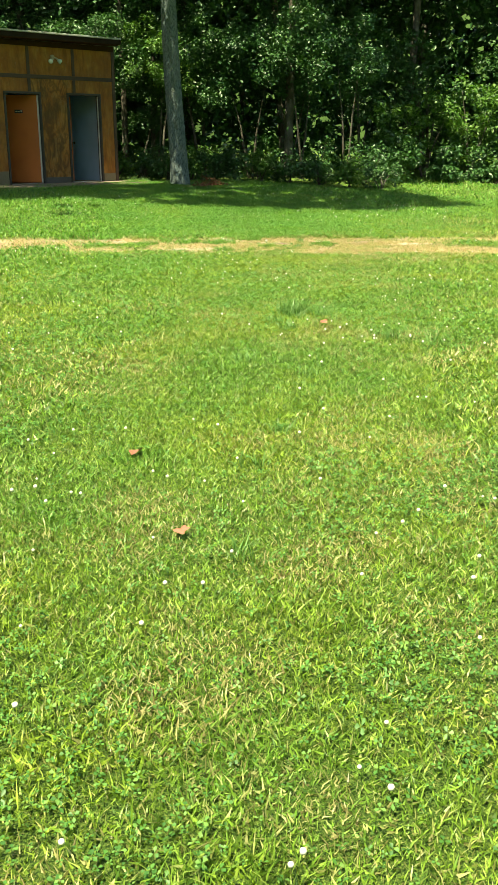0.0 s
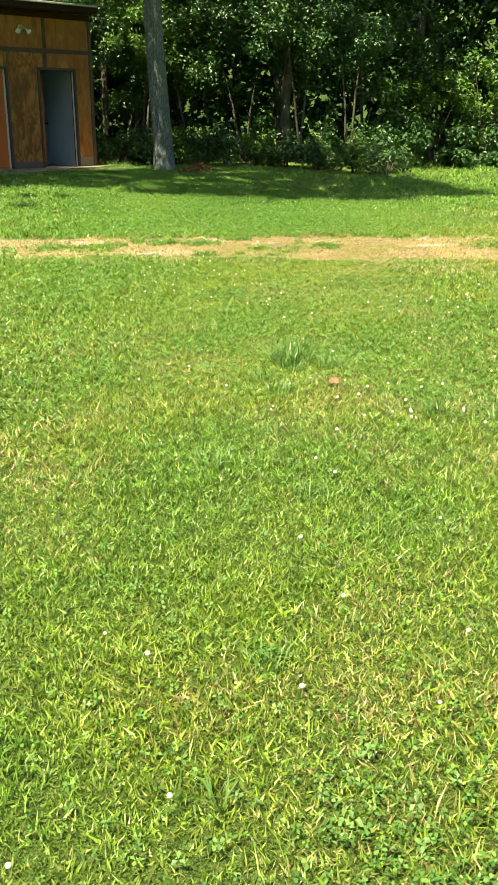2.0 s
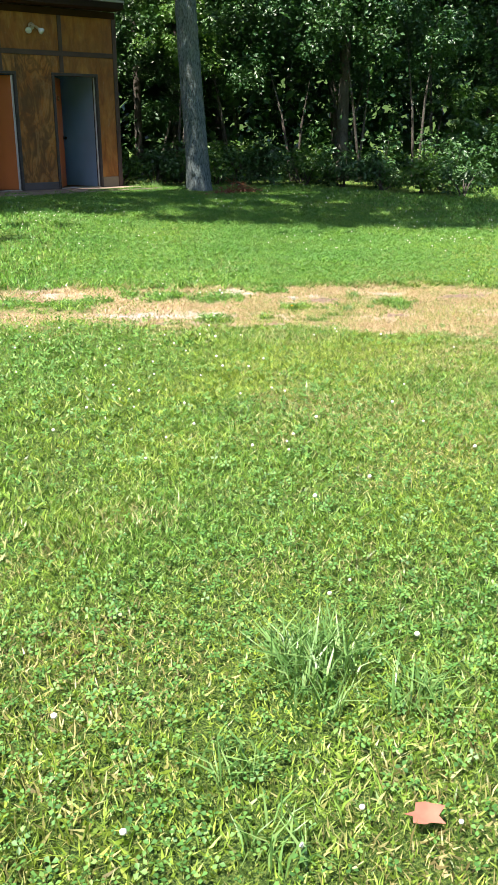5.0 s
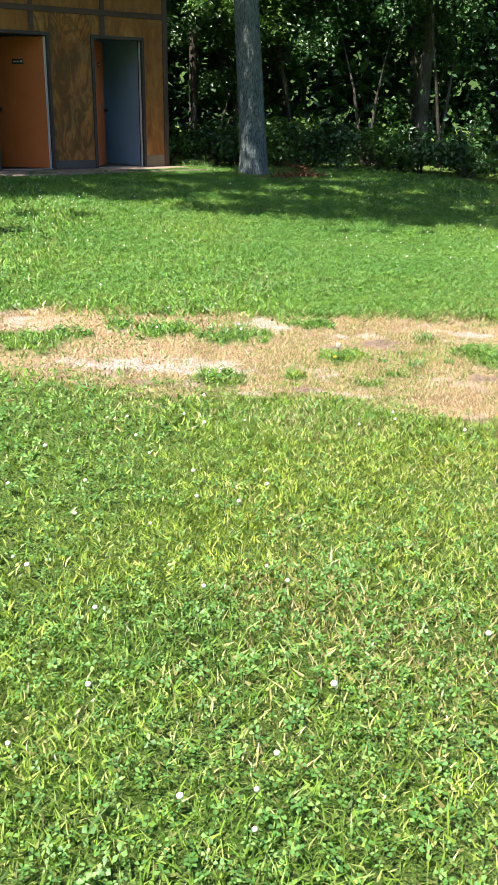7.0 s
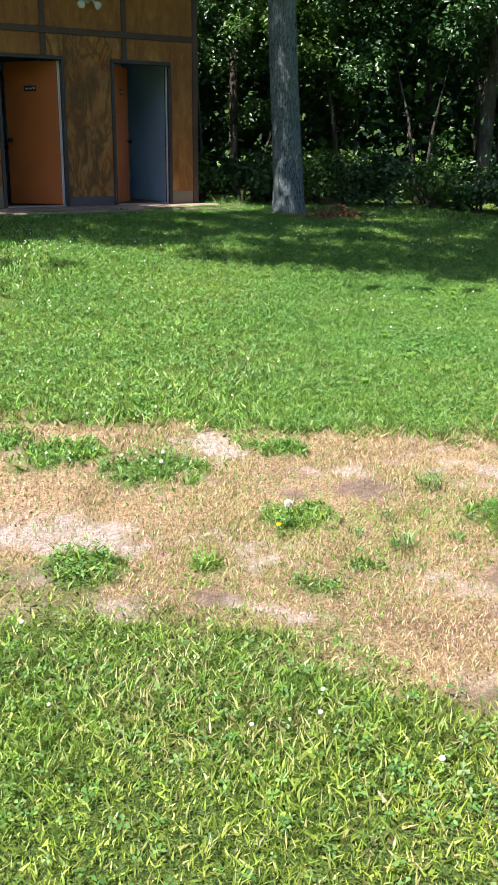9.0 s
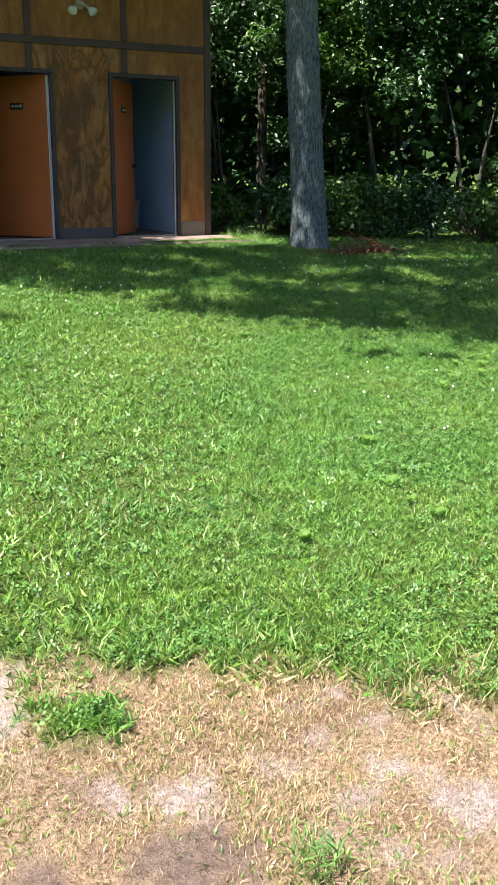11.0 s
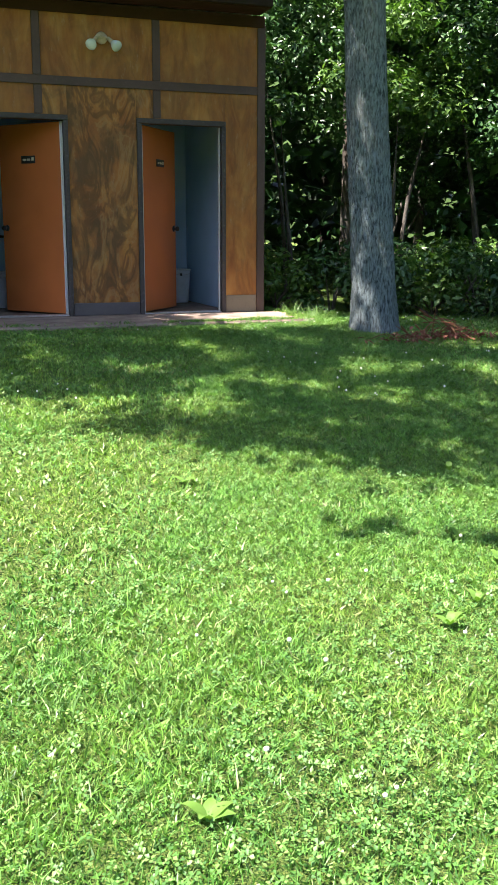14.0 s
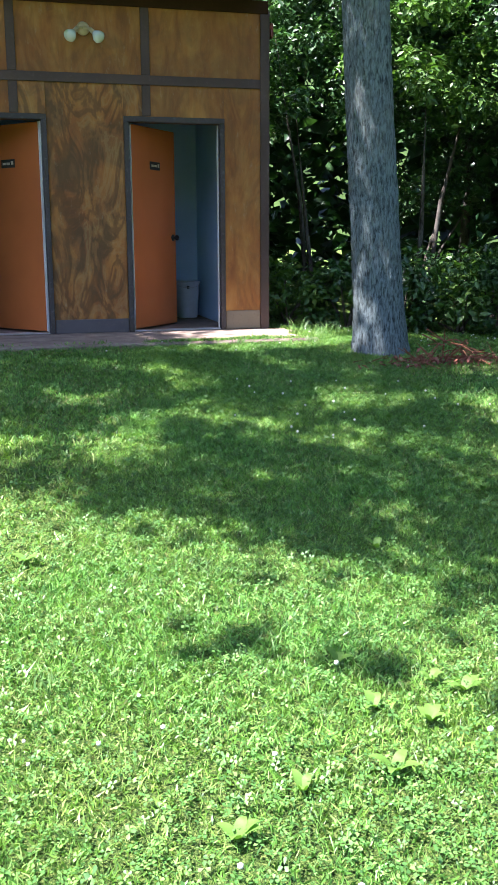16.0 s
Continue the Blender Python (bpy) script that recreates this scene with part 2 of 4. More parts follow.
# ---- helpers for meshes ----
def part(name, bm, material, parent=None, label="", smooth=False):
    me = bpy.data.meshes.new(name)
    if smooth:
        for f in bm.faces:
            f.smooth = True
    bm.to_mesh(me)
    bm.free()
    me.materials.append(material)
    ob = new(name, me)
    if parent is not None:
        ob.parent = parent
    if label:
        ob["label"] = label
    return ob


def thing(name, at, label, category, group="", kind=""):
    ob = new(name)
    ob.empty_display_size = 0.1
    ob.location = at
    return tagged(ob, label, category, group, kind)


def add_box(bm, a, b, bevel=0.0, m=None):
    g = bmesh.ops.create_cube(bm, size=1)
    vs = g["verts"]
    for v in vs:
        v.co = Vector([a[i] + (b[i] - a[i]) * (v.co[i] + 0.5) for i in range(3)])
    if bevel:
        es = list({e for v in vs for e in v.link_edges})
        r = bmesh.ops.bevel(bm, geom=es, offset=bevel, segments=1, affect="EDGES")
        vs = list({v for f in r["faces"] for v in f.verts} | {v for v in vs if v.is_valid})
    if m is not None:
        bmesh.ops.transform(bm, matrix=m, verts=[v for v in vs if v.is_valid])


def box_part(name, a, b, material, parent, label="", bevel=0.004, m=None):
    bm = bmesh.new()
    add_box(bm, a, b, bevel, m)
    return part(name, bm, material, parent, label)


def lathe(bm, profile, seg=20, at=(0, 0, 0), m=None):
    rings = []
    for r, z in profile:
        rings.append([bm.verts.new((at[0] + r * math.cos(2 * math.pi * i / seg), at[1] + r * math.sin(2 * math.pi * i / seg), at[2] + z)) for i in range(seg)])
    for a, b in zip(rings, rings[1:]):
        for i in range(seg):
            j = (i + 1) % seg
            bm.faces.new((a[i], a[j], b[j], b[i]))
    bm.faces.new(rings[0][::-1])
    bm.faces.new(rings[-1])
    if m is not None:
        bmesh.ops.transform(bm, matrix=m, verts=[v for r in rings for v in r])


def tube(bm, points, radii, seg=7):
    rings = []
    for k, (p, r) in enumerate(zip(points, radii)):
        p = Vector(p)
        d = Vector(points[min(k + 1, len(points) - 1)]) - Vector(points[max(k - 1, 0)])
        q = d.to_track_quat("Z", "Y")
        rings.append([bm.verts.new(p + q @ Vector((r * math.cos(2 * math.pi * i / seg), r * math.sin(2 * math.pi * i / seg), 0))) for i in range(seg)])
    for a, b in zip(rings, rings[1:]):
        for i in range(seg):
            j = (i + 1) % seg
            bm.faces.new((a[i], a[j], b[j], b[i]))
    bm.faces.new(rings[-1])


def arrays_mesh(name, verts, quads, tris, material, floats=None, smooth=False):
    """A mesh straight from numpy arrays."""
    me = bpy.data.meshes.new(name)
    nq, nt = len(quads), len(tris)
    me.vertices.add(len(verts))
    me.vertices.foreach_set("co", np.ascontiguousarray(verts, dtype=np.float32).ravel())
    me.loops.add(nq * 4 + nt * 3)
    idx = np.concatenate([np.asarray(quads, dtype=np.int32).ravel(), np.asarray(tris, dtype=np.int32).ravel()])
    me.loops.foreach_set("vertex_index", idx)
    me.polygons.add(nq + nt)
    me.polygons.foreach_set("loop_start", np.concatenate([np.arange(nq) * 4, nq * 4 + np.arange(nt) * 3]).astype(np.int32))
    if smooth:
        me.polygons.foreach_set("use_smooth", np.ones(nq + nt, dtype=bool))
    for key, vals in (floats or {}).items():
        at = me.attributes.new(key, "FLOAT", "POINT")
        at.data.foreach_set("value", np.ascontiguousarray(vals, dtype=np.float32))
    me.update(calc_edges=True)
    me.materials.append(material)
    return me


RNG = np.random.default_rng(7)


def vnoise(x, y, scale, seed=0):
    """Smooth value noise, 0 to 1."""
    x, y = np.asarray(x) * scale, np.asarray(y) * scale
    xi, yi = np.floor(x).astype(np.int64), np.floor(y).astype(np.int64)
    fx, fy = x - xi, y - yi
    fx, fy = fx * fx * (3 - 2 * fx), fy * fy * (3 - 2 * fy)

    def h(a, b):
        k = (a * 374761393 + b * 668265263 + seed * 974711) & 0x7FFFFFFF
        k = ((k ^ (k >> 13)) * 1274126177) & 0x7FFFFFFF
        return ((k ^ (k >> 16)) & 0xFFFF) / 65535.0

    return (h(xi, yi) * (1 - fx) + h(xi + 1, yi) * fx) * (1 - fy) + (h(xi, yi + 1) * (1 - fx) + h(xi + 1, yi + 1) * fx) * fy


GROUND_Y = (-400, -40, -19, -16, -12, -10, -8.2, -7, -6.2, -4.3, -2, -1.0, 0, 30, 400)
GROUND_Z = (-0.7, -0.55, -0.48, -0.46, -0.45, -0.45, -0.43, -0.40, -0.36, -0.20, -0.075, -0.045, -0.045, 0.1, 0.2)


def ground_z(x, y):
    z = np.interp(y, GROUND_Y, GROUND_Z)
    fade = np.clip((-np.asarray(y) - 1.2) / 2, 0, 1)
    return z + fade * (0.03 * (vnoise(x, y, 0.7, 3) - 0.5) + 0.018 * (vnoise(x, y, 2.1, 4) - 0.5))


# the worn track: v runs across it towards the building, u along it
CLUMPS = ((-6.05, -10.30, 0.20, 0.20), (-5.42, -10.32, 0.11, 0.10), (-5.85, -11.07, 0.13, 0.14), (-5.14, -11.46, 0.16, 0.17), (-5.27, -11.66, 0.07, 0.11), (-6.35, -11.25, 0.06, 0.06), (-5.88, -11.55, 0.06, 0.04), (-6.12, -11.57, 0.08, 0.05),
          (-5.09, -10.03, 0.13, 0.14), (-4.93, -10.20, 0.08, 0.08), (-6.32, -9.90, 0.18, 0.18), (-6.71, -11.08, 0.12, 0.11), (-6.44, -9.60, 0.10, 0.13), (-6.85, -9.65, 0.16, 0.18), (-7.15, -9.70, 0.28, 0.30), (-7.45, -9.30, 0.22, 0.28),
          (-3.6, -13.0, 0.5, 0.4), (-8.4, -9.3, 0.45, 0.4), (-9.3, -8.2, 0.5, 0.5))
SANDS = ((-5.64, -10.13, 0.20, 0.16), (-5.48, -10.63, 0.09, 0.05), (-5.29, -10.75, 0.08, 0.07), (-6.12, -11.28, 0.14, 0.09), (-5.73, -11.71, 0.08, 0.06), (-4.69, -11.07, 0.13, 0.13), (-4.80, -10.86, 0.10, 0.06), (-6.34, -11.58, 0.09, 0.04),
         (-6.26, -11.71, 0.06, 0.04), (-6.66, -10.72, 0.42, 0.15), (-6.95, -10.45, 0.32, 0.13), (-8.4, -9.6, 0.5, 0.16), (-4.1, -12.3, 0.4, 0.15))
SOILS = ((-5.37, -10.92, 0.17, 0.11), (-5.68, -10.82, 0.06, 0.05), (-5.52, -11.85, 0.12, 0.08), (-6.41, -11.47, 0.09, 0.06), (-6.97, -10.97, 0.22, 0.09), (-6.19, -12.31, 0.10, 0.08), (-4.4, -11.6, 0.25, 0.12))
FAR_U, FAR_V = (-8, 0.8, 2.0, 3.0, 3.7, 4.3, 5.0, 6.0, 9.0), (-11.0, -10.9, -10.66, -10.70, -10.68, -10.5, -10.42, -10.6, -10.6)
NEAR_U, NEAR_V = (-8, 1.4, 2.5, 3.5, 3.8, 4.3, 4.7, 5.6, 9.0), (-12.8, -12.74, -12.72, -12.70, -12.9, -12.93, -13.1, -12.95, -13.0)


def along(x, y):
    return 0.69 * x - 0.72 * y, 0.72 * x + 0.69 * y


def blobs(x, y, spots, rough=0.8):
    """How far a place lies inside the nearest of some ragged patches: under 1 is inside."""
    best = np.full(np.shape(x), 9.0)
    wob = rough * (vnoise(x, y, 9, 14) - 0.5) + rough * (vnoise(x, y, 24, 16) - 0.5)
    for cx, cy, ra, rb in spots:
        du, dv = along(x - cx, y - cy)
        best = np.minimum(best, np.hypot(du / ra, dv / rb) + wob)
    return best


def track_wobble(u, v):
    return 0.22 * (vnoise(u, v, 1.3, 11) - 0.5) + 0.28 * (vnoise(u, v, 4.2, 12) - 0.5) + 0.28 * (vnoise(u, v, 13, 13) - 0.5)


def track_mask(x, y):
    """How worn the ground is: 0 lawn, 1 bare track."""
    u, v = along(x, y)
    wob = track_wobble(u, v)
    far = np.interp(u, FAR_U, FAR_V) + wob
    near = np.interp(u, NEAR_U, NEAR_V) + wob
    m = np.clip((far - v) / 0.22, 0, 1) * np.clip((v - near + 0.12) / 0.42, 0, 1)
    return m * np.clip((blobs(x, y, CLUMPS) - 0.8) / 0.5, 0, 1)


def fringe_mask(x, y):
    """The strip of taller yellowed grass along the far edge of the track."""
    u, v = along(x, y)
    d = v - np.interp(u, FAR_U, FAR_V) + 0.10 - track_wobble(u, v)
    return np.exp(-(d / 0.17) ** 2) * np.clip(vnoise(x, y, 1.6, 17) * 1.7 - 0.15, 0, 1)


def soil_mask(x, y):
    return np.clip((1.15 - blobs(x, y, SOILS, 0.7)) * 2.5, 0, 1)


def sand_mask(x, y):
    s = np.clip((1.1 - blobs(x, y, SANDS, 1.1)) * 1.6, 0, 0.85)
    grit = np.clip((vnoise(x, y, 2.8, 18) * 0.5 + vnoise(x, y, 12, 19) * 0.55 - 0.72) * 4, 0, 0.6)
    return np.maximum(s, grit) * np.clip(track_mask(x, y) * 2 - 0.6, 0, 1)


def leaves(centres, sizes, up, wide=0.5, rng=RNG, out=None):
    """Folded leaf blades of two triangles each; up is how far they face the sky."""
    n = len(centres)
    nor = rng.normal(size=(n, 3)) * (1 - up)
    nor[:, 2] = np.abs(nor[:, 2]) + up
    if out is not None:
        nor += out * 0.5
    nor /= np.linalg.norm(nor, axis=1, keepdims=True)
    d = rng.normal(size=(n, 3))
    d[:, 2] -= 0.35
    d -= nor * np.sum(d * nor, axis=1, keepdims=True)
    d /= np.linalg.norm(d, axis=1, keepdims=True)
    s = np.cross(nor, d)
    L = np.asarray(sizes)[:, None]
    fold = 0.12 * L * nor
    v = np.stack([centres - d * L * 0.5, centres + s * L * wide * 0.5 + fold, centres + d * L * 0.5 - nor * 0.1 * L, centres - s * L * wide * 0.5 + fold], axis=1).reshape(-1, 3)
    b = np.arange(n)[:, None] * 4
    tris = np.concatenate([b + (0, 1, 2), b + (0, 2, 3)], axis=1).reshape(-1, 3)
    return v, tris


# ---- the ground ----
def build_ground():
    def axis(lo, hi, fine_lo, fine_hi, step):
        a = list(np.arange(fine_lo, fine_hi + 1e-6, step))
        k, g = step, fine_lo
        left = []
        while g > lo:
            k *= 1.5
            g -= k
            left.append(g)
        k, g = step, fine_hi
        right = []
        while g < hi:
            k *= 1.5
            g += k
            right.append(g)
        return np.array(left[::-1] + a + right)

    def finer(a, lo, hi, step):
        return np.concatenate([a[a < lo - 0.02], np.arange(lo, hi, step), a[a > hi + 0.02]])

    xs = finer(axis(-300, 300, -18, 10, 0.13), -8.2, -3.6, 0.05)
    ys = finer(axis(-300, 300, -22, 3, 0.13), -13.0, -8.6, 0.05)
    X, Y = np.meshgrid(xs, ys)
    x, y = X.ravel(), Y.ravel()
    z = ground_z(x, y)
    bare = track_mask(x, y)
    z = z - 0.02 * bare
    # worn earth beside the tree and along the slab
    near_tree = np.clip(1.25 - np.hypot((x - 0.95) / 1.0, (y + 2.35) / 0.5), 0, 1)
    edge = np.clip(1 - np.abs(y + 1.15) / 0.16, 0, 1) * (x < 0.4) * vnoise(x, y, 3, 31)
    soil = np.maximum(soil_mask(x, y) * bare, near_tree * 0.5)
    bare = np.maximum(np.maximum(bare, near_tree * 0.7), edge)
    V = np.stack([x, y, z], axis=1)
    nx, ny = len(xs), len(ys)
    i = (np.arange(ny - 1)[:, None] * nx + np.arange(nx - 1)[None, :]).ravel()
    quads = np.stack([i, i + 1, i + nx + 1, i + nx], axis=1)
    me = arrays_mesh("ground", V, quads, np.zeros((0, 3), int), M_GROUND, {"bare": bare, "sand": sand_mask(x, y), "soil": soil}, True)
    return tagged(new("ground", me), "grassy field with soil and a worn sandy track", "ground", kind="structure")


WOOD_X = (-60, 0.2, 0.6, 1.5, 2.4, 2.9, 3.4, 3.7, 4.4, 5.2, 7.5, 9.0, 10.5, 12, 30)
WOOD_Y = (3.2, 3.2, 0.3, -1.1, -1.5, -2.2, -3.2, -4.8, -5.5, -4.6, -3.4, -3.2, -5.0, -8, -20)


def wood_line(x):
    """The y at which the undergrowth begins."""
    return np.interp(x, WOOD_X, WOOD_Y)


build_ground()

# ---- the building ----
WALL_H = 3.16
building = thing("restroom_building", (0, 0, 0), "small park restroom of weathered brown plywood with dark battens", "building")
X_L, X_R, DEPTH = -9.0, 0.08, 3.3
D1, D2 = (-3.105, -2.105), (-1.37, -0.37)

# front wall in sheets of plywood; door openings go right through
def sheet(x0, x1, z0, z1, mat, label=""):
    box_part("plywood_panel", (x0, 0.0, z0), (x1, 0.11, z1), mat, building, label, 0.003)


H_BAT = 2.415
for x0, x1 in ((-9.0, -7.28), (-7.28, -6.06), (-6.06, -4.84), (-4.84, -3.62), (-3.62, -2.40), (-2.40, -1.145), (-1.145, X_R)):
    sheet(x0, x1, H_BAT, WALL_H, M_PLY)
sheet(-9.0, -3.62, 0.0, H_BAT, M_PLY)
sheet(-3.62, D1[0], 0.0, H_BAT, M_PLY)
sheet(D1[0], -2.40, 2.08, H_BAT, M_PLY)
sheet(-2.40, D1[1], 2.08, H_BAT, M_PLY_FIG)
sheet(D1[1], D2[0], 0.0, H_BAT, M_PLY_FIG, "plywood sheet with dark swirling grain")
sheet(D2[0], -1.145, 2.08, H_BAT, M_PLY_FIG)
sheet(-1.145, D2[1], 2.08, H_BAT, M_PLY)
sheet(D2[1], X_R, 0.0, H_BAT, M_PLY)
# battens over the joints
for x in (-8.5, -7.28, -6.06, -4.84, -3.62, -2.40, -1.145):
    z0 = 2.085 if x > -3.2 else 0.0
    box_part("batten", (x - 0.042, -0.018, z0), (x + 0.042, -0.002, H_BAT - 0.046), M_TRIM, building)
    box_part("batten", (x - 0.042, -0.018, H_BAT + 0.046), (x + 0.042, -0.002, WALL_H - 0.09), M_TRIM, building)
box_part("rail_batten", (X_L, -0.021, H_BAT - 0.044), (0.0, -0.002, H_BAT + 0.044), M_TRIM, building)
# frieze at the wall top; its dark brown also carries the eave's shade
box_part("frieze_board", (X_L, -0.025, WALL_H - 0.09), (X_R, -0.002, WALL_H + 0.03), M_SOFFIT, building)
box_part("corner_trim", (0.0, -0.022, 0.0), (X_R + 0.012, -0.002, WALL_H - 0.092), M_TRIM, building)
box_part("corner_trim", (X_R + 0.001, 0.0, 0.0), (X_R + 0.02, 0.09, WALL_H - 0.06), M_TRIM, building)
# skirting boards
box_part("base_board", (D1[1] + 0.004, -0.016, 0.0), (D2[0] - 0.004, -0.002, 0.135), M_BASEDARK, building, "dark painted base board")
box_part("base_board", (D2[1] + 0.004, -0.010, 0.0), (-0.003, -0.002, 0.19), M_BASEGREY, building, "grey weathered base board")
box_part("base_board", (-3.6, -0.010, 0.0), (D1[0] - 0.004, -0.002, 0.30), M_BASEGREY, building, "grey weathered base board")
box_part("base_board", (-9.0, -0.010, 0.0), (-3.66, -0.002, 0.25), M_BASEGREY, building, "grey weathered base board")
# side, back and partition walls with blue painted rooms
box_part("side_wall", (X_R - 0.10, 0.113, 0.0), (X_R, DEPTH, WALL_H - 0.35), M_PLY, building)
box_part("side_wall", (X_L, 0.113, 0.0), (X_L + 0.1, DEPTH, WALL_H - 0.35), M_PLY, building)
box_part("back_wall", (X_L + 0.1, DEPTH - 0.1, 0.0), (X_R - 0.1, DEPTH, WALL_H - 0.38), M_PLY, building)
box_part("room_wall", (-1.62, 1.95, 0.0), (-0.26, 2.05, 2.62), M_BLUE, building, "light blue painted room wall")
box_part("room_wall", (-0.26, 0.113, 0.0), (-0.16, 2.05, 2.62), M_BLUE, building, "light blue painted room wall")
box_part("room_wall", (-1.78, 0.113, 0.0), (-1.62, 2.05, 2.62), M_BLUE, building, "light blue painted room wall")
box_part("room_wall", (-3.5, 1.95, 0.0), (-1.78, 2.05, 2.62), M_BLUE, building, "light blue painted room wall")
box_part("room_wall", (-3.6, 0.113, 0.0), (-3.5, 2.05, 2.62), M_BLUE, building, "light blue painted room wall")
box_part("room_lining", (-1.62, 0.112, 2.03), (-0.26, 0.118, 2.62), M_BLUE, building, "light blue painted lintel lining")
box_part("room_lining", (-3.5, 0.112, 2.03), (-1.78, 0.118, 2.62), M_BLUE, building, "light blue painted lintel lining")
box_part("room_ceiling", (-3.6, 0.113, 2.625), (-0.16, 2.05, 2.68), M_BLUE, building, "light blue painted room ceiling")

# roof: a low shed roof with a deep front eave
roof_bm = bmesh.new()
pts = [(X_L - 0.3, -0.42, 3.345), (0.02, -0.42, 3.345), (0.02, DEPTH + 0.3, 2.92), (X_L - 0.3, DEPTH + 0.3, 2.92)]
top = [roof_bm.verts.new(p) for p in pts]
bot = [roof_bm.verts.new((x, y, z - 0.03)) for x, y, z in pts]
roof_bm.faces.new(top)
roof_bm.faces.new(bot[::-1])
for i in range(4):
    j = (i + 1) % 4
    roof_bm.faces.new((top[j], top[i], bot[i], bot[j]))
roof = part("roof", roof_bm, M_ROOF, building, "pale grey sheet metal shed roof")
box_part("drip_edge", (X_L - 0.3, -0.437, 3.318), (0.026, -0.421, 3.352), M_ROOF, roof, "thin pale metal drip edge")
box_part("fascia", (X_L - 0.3, -0.425, 3.205), (0.02, -0.395, 3.312), M_FASCIA, roof, "dark grey painted fascia board")
box_part("soffit", (X_L - 0.3, -0.39, 3.195), (0.02, -0.03, 3.215), M_SOFFIT, roof, "dark brown soffit boards")
box_part("rake_board", (X_R + 0.13, 0.35, 2.93), (X_R + 0.16, 3.4, 3.07), M_RED, roof, "reddish brown rake board", 0.003, pose(0, 0, 0))
box_part("rake_soffit", (X_R + 0.002, 0.35, 3.0), (X_R + 0.128, 3.4, 3.03), M_RED, roof, "reddish brown rake soffit")
vent_bm = bmesh.new()
lathe(vent_bm, [(0.06, 0), (0.06, 0.16), (0.11, 0.165), (0.09, 0.22), (0.02, 0.25)], 14, (-3.35, 0.35, 3.24))
part("roof_vent", vent_bm, M_STEEL, roof, "small grey metal roof vent")


def door(x_hinge, side, x0, x1):
    """Steel frame and an orange leaf that stands half open into the room."""
    fr = box_part("door_frame", (x0, -0.026, 0.0), (x0 + 0.05, 0.125, 2.028), M_FRAME, building, "dark grey painted steel door frame")
    box_part("jamb", (x1 - 0.05, -0.026, 0.0), (x1, 0.125, 2.028), M_FRAME, fr)
    box_part("head", (x0, -0.026, 2.03), (x1, 0.125, 2.08), M_FRAME, fr)
    box_part("door_stop", (x1 - 0.066, 0.03, 0.0), (x1 - 0.052, 0.07, 2.02), M_LIGHTSTRIP, fr, "pale worn metal edge strip")
    box_part("threshold", (x0 + 0.052, -0.01, 0.0), (x1 - 0.052, 0.12, 0.012), M_STEEL, fr, "dull metal threshold")
    ang = 51.0 * side
    m = pose(x_hinge, 0.075, 0, 0, 0, ang)
    s = 1 if side > 0 else -1
    w = 0.885
    a, b = (0.0, -0.022), (s * w, 0.022)
    lo, hi = (min(a[0], b[0]), a[1], 0.02), (max(a[0], b[0]), b[1], 2.02)
    leaf = box_part("door_leaf", lo, hi, M_DOOR, building, "orange painted door standing half open", 0.004, m)
    box_part("hinge_edge", (s * 0.001 - 0.004, -0.026, 0.02), (s * 0.001 + 0.004, 0.026, 2.02), M_LIGHTSTRIP, leaf, "pale worn door edge", 0.001, m)
    px = s * 0.46
    plate = box_part("sign_plate", (px - 0.10, -0.029, 1.61), (px + 0.10, -0.0225, 1.69), M_SIGN, leaf, "small black door sign", 0.002, m)
    for k, (u0, u1) in enumerate(((-0.075, -0.03), (-0.018, 0.033), (0.05, 0.082))):
        box_part("sign_mark", (px + u0, -0.031, 1.638), (px + u1, -0.0292, 1.660 + 0.010 * (k == 2)), M_SIGNMARK, plate, "", 0.0005, m)
    bm = bmesh.new()
    k = m @ pose(s * (w - 0.065), -0.022, 0.93, 90, 0, 0)
    lathe(bm, [(0.034, 0.0), (0.034, 0.008), (0.012, 0.012), (0.012, 0.032), (0.026, 0.038), (0.03, 0.052), (0.022, 0.066), (0.004, 0.07)], 14, m=k)
    part("door_knob", bm, M_DARKMETAL, leaf, "dark metal door knob", True)
    for hz in (0.25, 1.05, 1.8):
        bm = bmesh.new()
        lathe(bm, [(0.011, hz), (0.011, hz + 0.1)], 10, (x_hinge - s * 0.004, 0.046, 0))
        part("hinge", bm, M_STEEL, leaf)


door(D2[0] + 0.055, 1, *D2)
door(D1[1] - 0.055, -1, *D1)

slab_bm = bmesh.new()
add_box(slab_bm, (-9.4, -1.06, -0.16), (0.30, -0.03, -0.004), 0.02)
add_box(slab_bm, (X_L, -0.03, -0.16), (X_R, DEPTH, -0.002), 0.0)
slab = part("concrete_slab", slab_bm, M_FLOOR, None)
tagged(slab, "weathered stained concrete slab before the doors", "slab", kind="structure")


